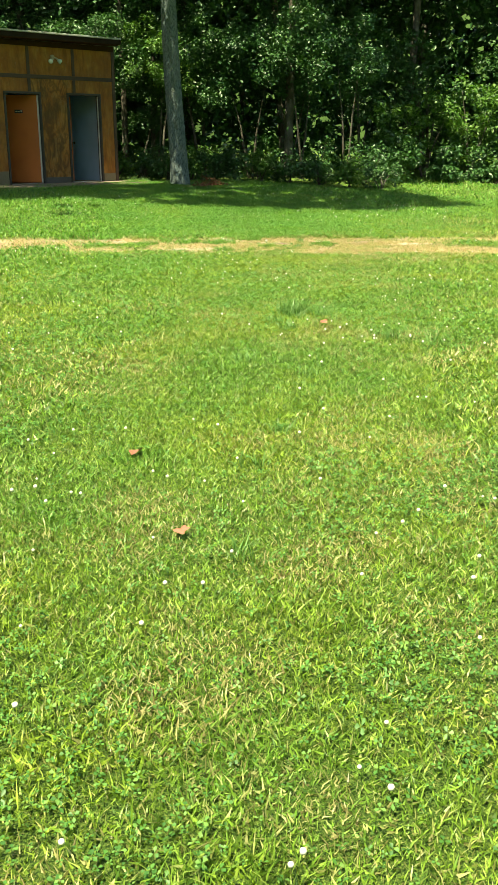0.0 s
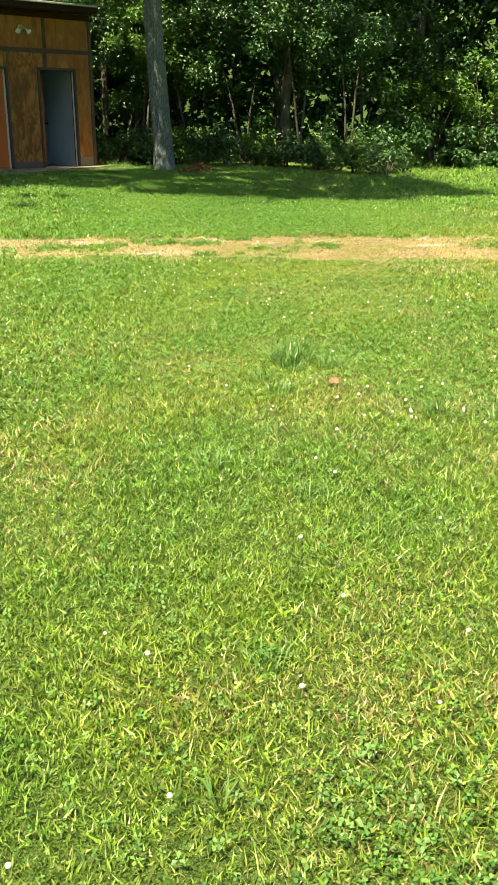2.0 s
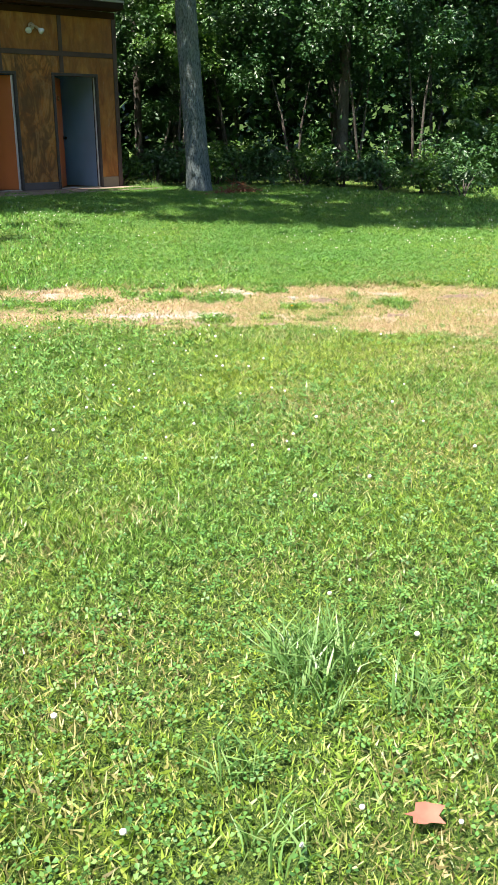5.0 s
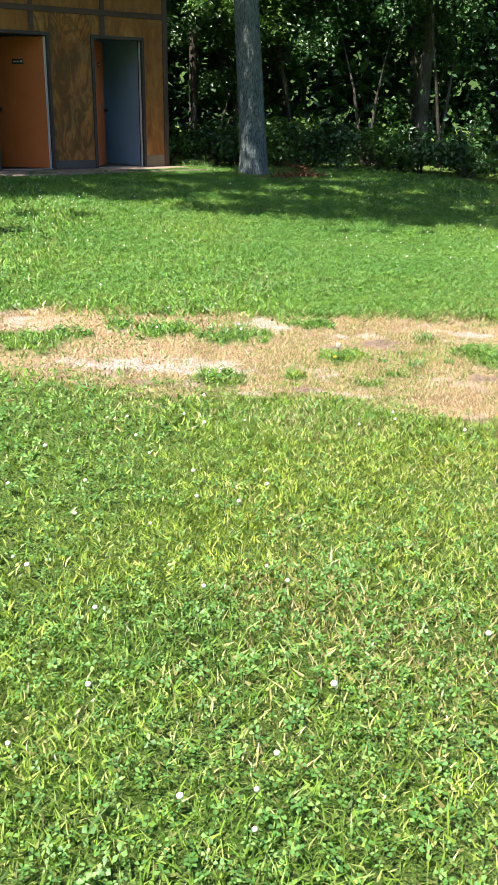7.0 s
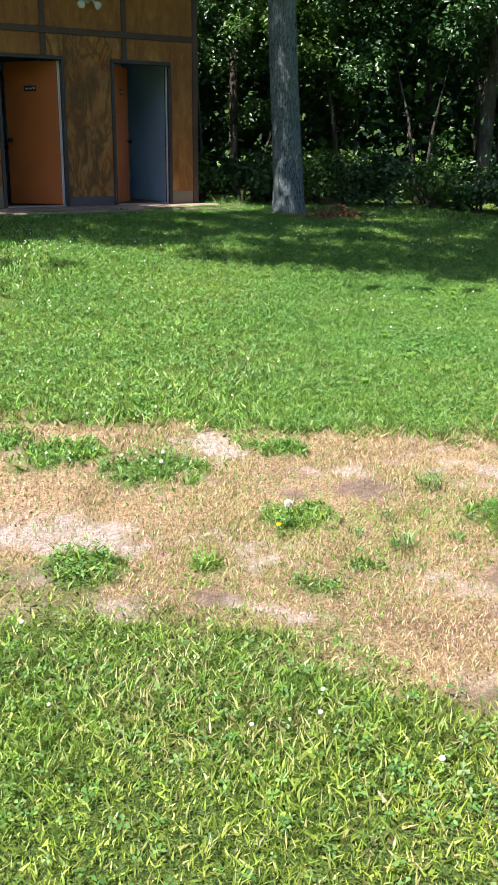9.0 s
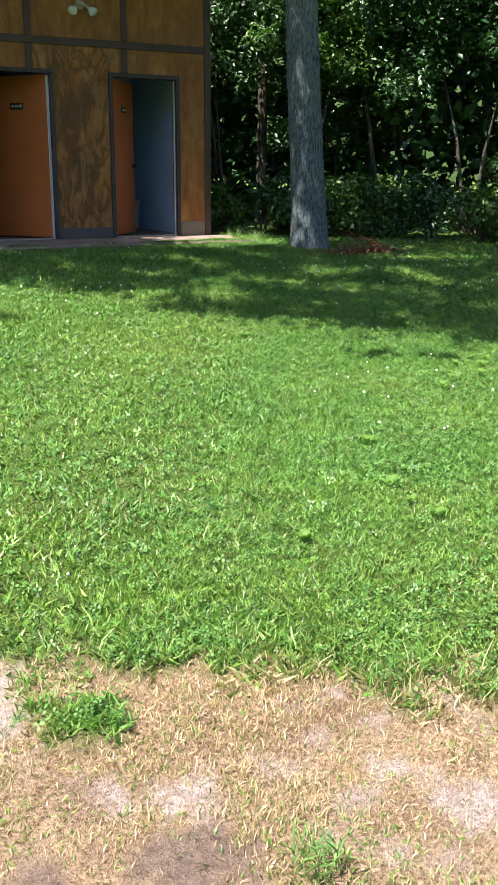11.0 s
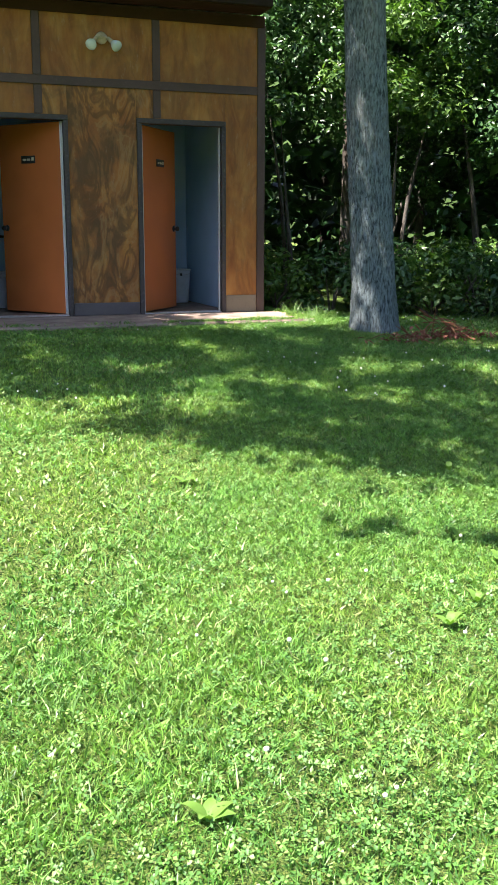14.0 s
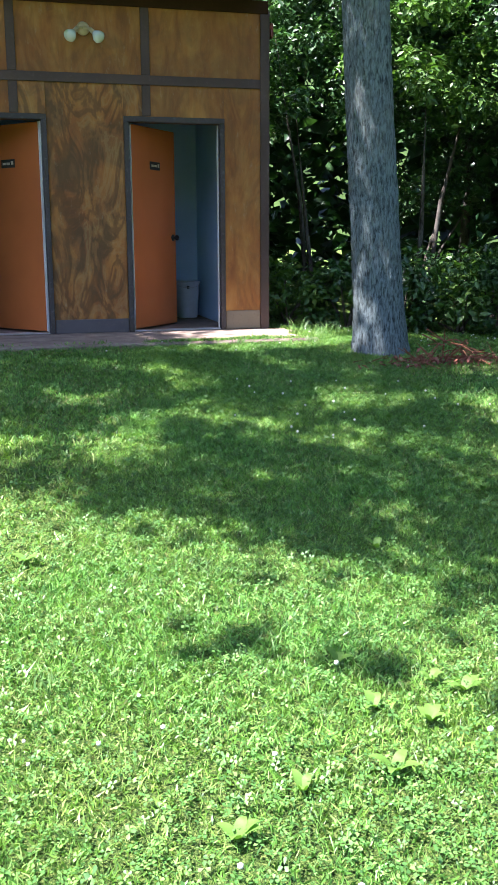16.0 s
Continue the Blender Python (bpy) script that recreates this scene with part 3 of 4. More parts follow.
def floodlight():
    lamp = thing("floodlight", (-1.73, -0.022, 2.85), "twin outdoor floodlight with two pale bulbs on the wall", "lamp")
    bm = bmesh.new()
    lathe(bm, [(0.062, 0), (0.062, 0.012), (0.05, 0.03), (0.02, 0.036)], 20, m=pose(0, -0.003, 0, 90, 0, 0))
    part("base_plate", bm, M_LAMPBASE, lamp, "beige round base plate", True)
    for s in (-1, 1):
        bm = bmesh.new()
        tube(bm, [(0, -0.03, 0), (s * 0.04, -0.055, 0.0), (s * 0.07, -0.07, -0.02)], [0.014, 0.014, 0.014], 10)
        part("arm", bm, M_LAMPBASE, lamp)
        m = Matrix.Translation((s * 0.07, -0.07, -0.02)) @ Vector((s * 0.55, -0.55, -0.62)).to_track_quat("Z", "Y").to_matrix().to_4x4()
        bm = bmesh.new()
        lathe(bm, [(0.02, -0.02), (0.022, 0.04), (0.019, 0.045)], 16, m=m)
        holder = part("lamp_holder", bm, M_LAMPBASE, lamp, "", True)
        bm = bmesh.new()
        lathe(bm, [(0.02, 0.042), (0.034, 0.06), (0.056, 0.10), (0.058, 0.125), (0.046, 0.14), (0.01, 0.148)], 20, m=m)
        part("bulb", bm, M_BULB, holder, "pale reflector bulb", True)


floodlight()


def trash_can(x, y, label):
    can = thing("trash_can", (x, y, 0.0), label, "trash can", "plastic bins in the rooms")
    bm = bmesh.new()
    lathe(bm, [(0.115, 0.0), (0.12, 0.01), (0.148, 0.40), (0.156, 0.405), (0.156, 0.425), (0.142, 0.427), (0.138, 0.40), (0.108, 0.02)], 28)
    part("body", bm, M_CAN, can, "", True)
    bm = bmesh.new()
    pts = [(0.15 * math.cos(a), 0.15 * math.sin(a) - 0.004, 0.405 - 0.05 * math.sin(-a)) for a in np.linspace(-2.6, -0.5, 9)]
    tube(bm, pts, [0.003] * 9, 6)
    part("bail_handle", bm, M_STEEL, can, "thin wire handle")
    box_part("label_patch", (-0.03, -0.153, 0.345), (0.0, -0.146, 0.375), M_SIGN, can, "small dark clip", 0.001)


trash_can(-0.45, 1.66, "pale blue-grey plastic trash can on the room floor")
trash_can(-2.74, 1.45, "pale blue-grey plastic trash can behind an open door")

bar = thing("grab_bar", (-2.65, 1.95, 0.83), "dark metal grab bar on the blue wall", "grab bar")
bm = bmesh.new()
tube(bm, [(-0.36, -0.004, 0), (-0.36, -0.05, 0), (-0.33, -0.06, 0), (0.33, -0.06, 0), (0.36, -0.05, 0), (0.36, -0.004, 0)], [0.016] * 6, 10)
part("rail", bm, M_DARKMETAL, bar, "", True)
for s in (-1, 1):
    bm = bmesh.new()
    lathe(bm, [(0.036, 0.0), (0.036, 0.006), (0.018, 0.01)], 14, m=pose(s * 0.36, -0.001, 0, 90, 0, 0))
    part("flange", bm, M_DARKMETAL, bar)


# ---- trees and undergrowth ----
def bark_trunk(name, base, top, r0, r1, flare, mat, parent, seg=72, rows=190, depth=0.011, seed=0, around=34, along=3.4):
    """A trunk with rough vertical ridges and a flared foot."""
    base, top = np.array(base, float), np.array(top, float)
    t = np.linspace(0, 1, rows)[:, None]
    a = np.linspace(0, 2 * np.pi, seg, endpoint=False)[None, :]
    h = np.linalg.norm(top - base)
    z = t * h
    r = r0 + (r1 - r0) * t + flare * np.exp(-z / 0.25) * (1 + 0.35 * np.sin(a * 5 + seed))
    u, w = a * r0 * 1.0 * 3.2, z + 0 * a
    warp = 0.05 * (vnoise(w, u, 2.3, seed + 5) - 0.5)
    ridge = np.abs(vnoise((a + warp * 6 + 0 * z) / (2 * np.pi) * around, z * along, 1.0, seed) - 0.5) * 2
    fine = vnoise((a + 0 * z) * 34, z * 22, 1.0, seed + 9)
    r = r + depth * (ridge ** 0.7 - 0.5) + depth * 0.5 * (fine - 0.5)
    r[:, -1] = (r[:, -2] + r[:, 0]) / 2
    sway = 0.03 * np.sin(z * 0.9 + seed)
    c = base + (top - base) * t
    X = c[:, 0:1] + sway + r * np.cos(a)
    Y = c[:, 1:2] + r * np.sin(a)
    Z = c[:, 2:3] + 0 * a
    V = np.stack([X, Y, Z], axis=2).reshape(-1, 3)
    i = np.arange(rows - 1)[:, None] * seg
    j = np.arange(seg)[None, :]
    k = (np.arange(seg)[None, :] + 1) % seg
    q = np.stack([i + j, i + k, i + seg + k, i + seg + j], axis=2).reshape(-1, 4)
    ob = new(name, arrays_mesh(name, V, q, np.zeros((0, 3), int), mat, None, True))
    ob.parent = parent
    return ob


def crown_leaves(centres, radii, count, size, up=0.35, rng=RNG, low=-1.0, loose=0.0):
    """Leaves gathered in clumps, denser towards the outside of each."""
    centres, radii = np.asarray(centres, float), np.asarray(radii, float)
    wts = radii ** 2
    pick = rng.choice(len(centres), size=count, p=wts / wts.sum())
    d = rng.normal(size=(count, 3))
    d /= np.linalg.norm(d, axis=1, keepdims=True)
    rr = radii[pick] * (rng.random(count) ** 0.45) * (0.75 + 0.5 * rng.random(count)) * np.where(rng.random(count) < loose, 1.8, 1.0)
    p = centres[pick] + d * rr[:, None] * np.array([1, 1, 0.75])
    keep = p[:, 2] > low
    p, d = p[keep], d[keep]
    s = size * (0.6 + 0.8 * rng.random(len(p)))
    return leaves(p, s, up, 0.55, rng, d)


def foliage(name, v, tris, mat, parent):
    ob = new(name, arrays_mesh(name, v, np.zeros((0, 4), int), tris, mat))
    ob.parent = parent
    return ob


def open_gap(clumps, radii, x, y, reach):
    """Leaves a gap in a crown through which the sun reaches one spot of ground."""
    k = [i for i, (cx, cy, cz) in enumerate(clumps) if math.hypot(cx - TO_SUN.x / TO_SUN.z * cz - x, cy - TO_SUN.y / TO_SUN.z * cz - y) > reach * radii[i]]
    return [clumps[i] for i in k], [radii[i] for i in k]


def limb(parent, mat, a, b, r, sag=0.4, rng=RNG):
    bm = bmesh.new()
    a, b = Vector(a), Vector(b)
    pts = []
    for k in range(7):
        t = k / 6
        p = a.lerp(b, t)
        p.z += sag * math.sin(t * math.pi)
        p += Vector(rng.normal(size=3) * 0.06 * (b - a).length * 0.15)
        pts.append(p)
    tube(bm, pts, [r * (1 - 0.8 * k / 6) for k in range(7)], 8)
    return part("limb", bm, mat, parent, "", True)


def big_tree(base, top, r0, r1, flare, mat, clumps, radii, count, size, label, leafm, fine=False, limbs=5, seed=1):
    tree = thing("tree", (0, 0, 0), label, "tree")
    rng = np.random.default_rng(seed)
    if fine:
        bark_trunk("trunk", base, top, r0, r1, flare, mat, tree, 170, 400, 0.011, seed, 58, 10.0)
    else:
        bark_trunk("trunk", base, top, r0, r1, flare, mat, tree, 26, 60, 0.008, seed)
    for k in range(limbs):
        c = clumps[(k * 37) % len(clumps)]
        t = 0.72 + 0.26 * rng.random()
        a = [base[i] + (top[i] - base[i]) * t for i in range(3)]
        limb(tree, mat, a, c, r1 * 0.6, 0.3, rng)
    v, f = crown_leaves(clumps, radii, count, size, 0.35, rng, loose=0.3 if fine else 0.0)
    foliage("crown", v, f, leafm, tree)
    return tree


def ring_clumps(cx, cy, z0, z1, R, n, seed, r=1.5):
    rng = np.random.default_rng(seed)
    out, rad = [], []
    for _ in range(n):
        a, q = rng.random() * 6.283, math.sqrt(rng.random()) * R
        z = z0 + (z1 - z0) * rng.random()
        out.append((cx + q * math.cos(a), cy + q * math.sin(a), z))
        rad.append(r * (0.7 + 0.6 * rng.random()))
    return out, rad


# the trunk beside the building; its unseen high crown is placed to throw this shade, with gaps
SHADE = ((-5.6, -1.0), (-5.6, -2.7), (-4.2, -2.75), (-3.45, -2.6), (-3.2, -3.9), (-2.75, -4.5), (-2.8, -5.4), (-2.35, -5.8), (-1.7, -5.85), (-1.35, -6.3), (-0.95, -6.8), (-0.5, -7.4), (1.2, -8.4), (3.2, -8.9), (4.9, -6.3), (4.7, -2.4), (3.4, 0.4), (2.1, 1.5), (1.0, 1.4), (0.8, -1.1))
GAPS = ((-2.3, -3.0, 0.10), (-2.2, -4.3, 0.10), (-1.6, -5.2, 0.05), (-1.0, -4.3, 0.10), (0.2, -3.6, 0.14), (-0.1, -4.85, 0.08), (-3.4, -3.0, 0.05), (0.15, -1.25, 0.22), (-0.5, -0.75, 0.32), (0.15, -0.75, 0.36), (1.6, -3.0, 0.1))
STRAYS = ((-2.0, -6.85, 0.15), (-1.65, -7.1, 0.14), (-1.3, -7.4, 0.13), (-4.75, -4.6, 0.2), (-4.2, -4.9, 0.17), (-5.35, -5.4, 0.22))


def edge_distance(x, y, ring):
    """Distance to a closed outline, positive inside it."""
    inside, best = False, 1e9
    for (ax, ay), (bx, by) in zip(ring, ring[1:] + ring[:1]):
        if (ay > y) != (by > y) and x < ax + (y - ay) / (by - ay) * (bx - ax):
            inside = not inside
        ex, ey = bx - ax, by - ay
        t = max(0.0, min(1.0, ((x - ax) * ex + (y - ay) * ey) / (ex * ex + ey * ey)))
        best = min(best, math.hypot(x - ax - t * ex, y - ay - t * ey))
    return best if inside else -best


def shading_crown(seed):
    """Clumps of leaves, high up and out of view, placed to throw the shade on the lawn."""
    rng = np.random.default_rng(seed)
    spots = []
    for gx in np.arange(-5.8, 7.0, 0.47):
        for gy in np.arange(-9.2, 2.4, 0.47):
            x, y = gx + rng.uniform(-0.24, 0.24), gy + rng.uniform(-0.24, 0.24)
            r = rng.uniform(0.30, 0.44)
            if edge_distance(x, y, SHADE) > 0.5 * r and all(math.hypot(x - a, y - b) > q + 0.5 * r for a, b, q in GAPS):
                spots.append((x, y, r))
    c, r = [], []
    for x, y, q in spots + list(STRAYS):
        z = rng.uniform(5.8, 8.8)
        c.append((x + TO_SUN.x / TO_SUN.z * (z + 0.25), y + TO_SUN.y / TO_SUN.z * (z + 0.25), z))
        r.append(q)
    return c, r


c, r = shading_crown(5)
big_tree((0.575, -1.83, -0.12), (0.06, -1.9, 9.5), 0.218, 0.13, 0.05, M_BARK, c, r, 41000, 0.15,
         "tall tree with grey furrowed bark standing on the lawn", M_LEAF_B, True, 12, 2)
# an unseen second lawn tree past the building's far end, added for its shade
c, r = ring_clumps(-7.9, -1.5, 5.9, 8.5, 2.2, 18, 6, 1.0)
c, r = open_gap(c, r, 0.0, -0.75, 1.05)
big_tree((-10.2, -3.6, -0.2), (-9.9, -3.9, 7.6), 0.2, 0.1, 0.05, M_BARK, c, r, 13000, 0.17,
         "unseen lawn tree added for shade, with grey bark and high leafy crown", M_LEAF_B, False, 6, 3)

# woodland trees behind the undergrowth
WOODS = ((5.2, -1.2, 0.13, 3), (2.4, 2.6, 0.09, 5), (0.9, 5.6, 0.14, 6), (3.9, 3.3, 0.07, 7), (7.6, 1.2, 0.12, 8), (6.5, 4.6, 0.10, 9), (10.4, -1.4, 0.13, 10),
         (12.6, -5.2, 0.13, 11), (9.6, 5.0, 0.12, 12), (-2.2, 6.2, 0.12, 13), (-5.4, 6.8, 0.13, 14), (14.5, -8.5, 0.14, 16), (13.5, 0.5, 0.12, 17), (4.6, 8.2, 0.13, 18), (-8.5, 6.5, 0.12, 19), (16.5, -4, 0.14, 20))
for x, y, r0, sd in WOODS:
    rng = np.random.default_rng(sd * 17)
    h = 8 + 3 * rng.random()
    z = float(np.interp(y, GROUND_Y, GROUND_Z)) - 0.05
    c, r = ring_clumps(x + 0.6, y + 0.8, 4.2, h + 1, 2.4, 16, sd, 1.1)
    lean = rng.normal(size=2) * 0.25
    if sd == 3:
        lean = np.array([0.55, 0.2])
    big_tree((x, y, z), (x + lean[0], y + lean[1], h), r0, r0 * 0.55, 0.04, M_BARK_DK, c, r, 6000, 0.14,
             "woodland tree with a dark slender trunk and leafy crown", M_LEAF_B, False, 5, sd)


def shrub(x, y, h, w, count, size, leafm, seed, label, low=0.0, stems=5):
    rng = np.random.default_rng(seed)
    z = float(np.interp(y, GROUND_Y, GROUND_Z)) - 0.02
    ob = thing("shrub", (x, y, z), label, "shrub", "undergrowth at the wood's edge")
    n = max(6, int(7 * w * h + 5)) if h < 2 else int(3.6 * w * h)
    cs, rs = [], []
    for _ in range(n):
        a, q = rng.random() * 6.283, math.sqrt(rng.random()) * w * 0.5
        cz = low + (h - low) * (0.15 + 0.8 * rng.random()) * (1 - 0.35 * (q / (w * 0.5)) ** 2)
        cs.append((q * math.cos(a), q * math.sin(a), cz))
        rs.append((0.16 + 0.16 * rng.random()) * (0.6 + 0.5 * min(h, 1.6)))
    for k in range(stems):
        bm = bmesh.new()
        cx, cy, cz = cs[k % n]
        pts = [(0.05 * math.cos(k * 2.4), 0.05 * math.sin(k * 2.4), 0), (cx * 0.35, cy * 0.35, cz * 0.45), (cx * 0.75, cy * 0.75, cz * 0.8), (cx, cy, cz + 0.1)]
        tube(bm, pts, [0.012 + 0.006 * h, 0.010 + 0.004 * h, 0.007, 0.003], 6)
        part("stem", bm, M_BARK_DK, ob, "", True)
    v, f = crown_leaves(cs, rs, count, size, 0.4, rng, low if low > 0 else 0.02)
    foliage("foliage", v, f, leafm, ob)
    return ob


LBL = "leafy green shrub at the edge of the wood"
# low front row along the lawn's edge
FRONT = ((0.45, 0.55, 0.75, 0.8), (1.0, 0.15, 0.7, 0.8), (1.45, -0.35, 0.85, 0.9), (1.95, -0.7, 0.8, 0.9), (2.45, -0.85, 0.95, 0.9), (2.95, -1.35, 1.05, 0.9), (3.3, -2.0, 0.8, 0.9), (3.75, -2.6, 0.85, 1.0),
         (4.05, -3.4, 0.8, 0.9), (4.3, -4.2, 0.95, 1.0), (4.7, -4.9, 0.9, 1.0), (1.6, 0.6, 1.0, 1.0), (2.7, 0.0, 1.1, 1.1), (3.9, -1.2, 1.2, 1.1), (4.8, -2.7, 1.1, 1.2), (0.5, 1.7, 1.0, 1.0), (5.3, -3.9, 1.2, 1.1))
for k, (x, y, h, w) in enumerate(FRONT):
    shrub(x, y, h, w, 1000, 0.085, M_LEAF if k % 3 else M_LEAF_C, 100 + k, LBL if k % 3 else "bright green leafy shrub at the lawn's edge")
# taller saplings whose leaves hang over the dark gap
TALL = ((1.1, 1.6, 4.2, 1.7, 2.2), (2.2, 0.9, 4.4, 1.8, 2.1), (3.3, 0.4, 4.6, 1.9, 1.5), (4.3, -0.6, 4.4, 1.9, 2.3), (5.0, -1.9, 4.6, 1.9, 2.5), (5.7, -2.9, 4.4, 1.8, 2.2), (0.5, 3.2, 4.4, 1.8, 1.9), (6.2, -0.4, 4.8, 2.2, 1.4),
        (2.9, 2.6, 4.6, 2.2, 0.8), (-1.2, 4.6, 5.0, 2.4, 1.5), (-3.6, 4.9, 5.0, 2.6, 1.5), (-6.0, 5.0, 5.2, 2.6, 1.5), (4.6, 1.6, 4.8, 2.2, 0.9))
# the second sapling's brighter leaf colour stands in for sun on it
for k, (x, y, h, w, low) in enumerate(TALL):
    shrub(x, y, h, w, 5800, 0.085, M_LEAF_C if k == 1 else M_LEAF_B if k % 2 else M_LEAF, 200 + k, "tall leafy sapling with foliage hanging over dark undergrowth", low, 2)
# the glade's far side
GLADE = ((6.7, -3.6, 1.5, 1.4, 0.2), (7.9, -2.9, 2.2, 1.7, 0.2), (9.2, -3.0, 2.6, 1.9, 0.3), (10.2, -4.0, 3.4, 2.0, 0.1), (8.8, -4.3, 1.0, 1.3, 0.0), (10.0, -5.0, 1.3, 1.4, 0.0), (11.0, -6.6, 1.5, 1.6, 0.0), (11.2, -5.6, 2.6, 2.0, 0.4), (12.2, -7.4, 2.6, 2.2, 0.4), (8.4, -1.2, 4.6, 2.4, 1.0), (10.4, -2.3, 4.8, 2.6, 1.5), (12.2, -4.2, 4.8, 2.6, 1.2), (13.6, -6.8, 4.8, 2.6, 1.2))
# sun on the second to fourth bush is put into their brighter leaf colour
for k, (x, y, h, w, low) in enumerate(GLADE):
    shrub(x, y, h, w, 2300, 0.12, M_LEAF_C if k in (1, 2, 3) else M_LEAF, 300 + k, "sunlit leafy shrub beyond a small glade" if k < 4 else "tall leafy bush in the wood", low, 5)


def far_woods():
    """The depth of the wood: masses of leaves, thicker with distance."""
    rng = np.random.default_rng(77)
    P, S = [], []
    for n, back0, back1, z1, size in ((22000, 1.2, 4.0, 4.8, 0.10), (30000, 4.0, 9.0, 8.0, 0.26), (30000, 9.0, 18.0, 13.0, 0.6)):
        x = rng.uniform(-14, 26, n)
        y = wood_line(x) + rng.uniform(back0, back1, n) + 0.6
        z = rng.random(n) ** 0.85 * z1
        dens = vnoise(x * 1.1 + z * 0.7, y + z * 1.3, 0.9, 41)
        keep = dens > (0.42 if size < 0.2 else 0.3 if size < 0.4 else 0.0)
        P.append(np.stack([x, y, z - 0.1], axis=1)[keep])
        S.append(size * (0.6 + 0.8 * rng.random(n))[keep])
    # leaves high overhead, out of view, added to shade the wood below
    n = 42000
    x = rng.uniform(-14, 26, n)
    y = wood_line(x) + 0.1 + rng.uniform(0, 1, n) ** 1.3 * 17
    P.append(np.stack([x, y, rng.uniform(6.0, 10.5, n)], axis=1))
    S.append(0.32 * (0.6 + 0.8 * rng.random(n)))
    v, f = leaves(np.concatenate(P), np.concatenate(S), 0.3, 0.6, rng)
    ob = new("far_woods", arrays_mesh("far_woods", v, np.zeros((0, 4), int), f, M_LEAF_B))
    tagged(ob, "dense dark green woodland foliage in shade", "woods", kind="stuff")


far_woods()

# a distant wooded rise closes the horizon
def backdrop():
    n = 160
    a = np.linspace(0, 2 * np.pi, n, endpoint=False)
    V, R = [], (60, 66, 80)
    for k, (rad, z) in enumerate(zip(R, (-1.0, 14.0, 22.0))):
        zz = z + (0 if k == 0 else 3.0 * (vnoise(a * 9, a * 0 + k, 1.0, 51) - 0.5))
        V.append(np.stack([rad * np.cos(a), rad * np.sin(a), zz + 0 * a], axis=1))
    i = np.arange(n)
    j = (i + 1) % n
    q = np.concatenate([np.stack([i + n * k, j + n * k, j + n * (k + 1), i + n * (k + 1)], axis=1) for k in range(2)])
    m = Mat("distant_wood", 0.95, 0.1)
    m.color(m.ramp(m.noise(m.scaled(1, 1, 1), 0.5, 6, 0.7), (0.3, (0.015, 0.03, 0.01)), (0.7, (0.06, 0.11, 0.03))))
    ob = new("backdrop", arrays_mesh("backdrop", np.concatenate(V), q, np.zeros((0, 3), int), m.m, None, True))
    tagged(ob, "distant wooded rise around the field", "backdrop", kind="structure")


backdrop()

# ---- the lawn ----
LINE = np.array([(-14.9, -19.8), (-13.5, -18.2), (-9.5, -14.9), (-6.3, -12.2), (-3.6, -9.6), (-1.6, -6.5), (-0.6, -3.0), (-0.4, -1.2)])


def line_dist(x, y):
    d = np.full(len(x), 1e9)
    for a, b in zip(LINE, LINE[1:]):
        e = b - a
        t = np.clip(((x - a[0]) * e[0] + (y - a[1]) * e[1]) / (e @ e), 0, 1)
        d = np.minimum(d, np.hypot(x - a[0] - t * e[0], y - a[1] - t * e[1]))
    return d


def scatter(n_per_m2, d0, d1, seed, box=(-17.5, 9.5, -22.0, 1.2)):
    """Random places on the lawn in a band d0 to d1 from the middle of the field."""
    rng = np.random.default_rng(seed)
    x0, x1, y0, y1 = box
    n = int(n_per_m2 * (x1 - x0) * (y1 - y0))
    x, y = rng.uniform(x0, x1, n), rng.uniform(y0, y1, n)
    d = line_dist(x, y)
    keep = (d >= d0) & (d < d1) & (y < wood_line(x) + 0.5)
    on_slab = (y > -0.99 + 0.22 * (vnoise(x, y, 4, 61) - 0.5)) & (x < 0.22 + 0.2 * (vnoise(x, y, 5, 62) - 0.5))
    keep &= ~on_slab & (np.hypot(x - 0.575, y + 1.83) > 0.25)
    return x[keep], y[keep], rng


def blade_arrays(x, y, z, h, w, lean, rng):
    """Bent blades, widest below the middle: two triangles each."""
    n = len(x)
    a = rng.random(n) * 6.2832
    b = rng.random(n) * 6.2832
    px, py = np.cos(a) * w / 2, np.sin(a) * w / 2
    bx, by = np.cos(b) * lean * h, np.sin(b) * lean * h
    one = np.stack
    v0 = one([x, y, z], 1)
    v1 = one([x + px + bx * 0.25, y + py + by * 0.25, z + h * 0.48], 1)
    v2 = one([x - px + bx * 0.25, y - py + by * 0.25, z + h * 0.48], 1)
    v3 = one([x + bx, y + by, z + h * np.sqrt(np.clip(1 - (lean * 0.75) ** 2, 0.12, 1))], 1)
    V = one([v0, v1, v2, v3], 1).reshape(-1, 3)
    i = np.arange(n)[:, None] * 4
    tris = np.concatenate([i + (0, 1, 2), i + (2, 1, 3)], 1).reshape(-1, 3)
    return V, np.zeros((0, 4), int), tris


def short_blade_arrays(x, y, z, h, w, lean, rng):
    """Low blades of one triangle that close the turf under the longer ones."""
    n = len(x)
    a, b = rng.random(n) * 6.2832, rng.random(n) * 6.2832
    px, py = np.cos(a) * w / 2, np.sin(a) * w / 2
    v0, v1 = np.stack([x - px, y - py, z], 1), np.stack([x + px, y + py, z + 0.3 * h], 1)
    v2 = np.stack([x + np.cos(b) * lean * h, y + np.sin(b) * lean * h, z + h], 1)
    return np.stack([v0, v1, v2], 1).reshape(-1, 3), np.zeros((0, 4), int), np.arange(3 * n).reshape(-1, 3)


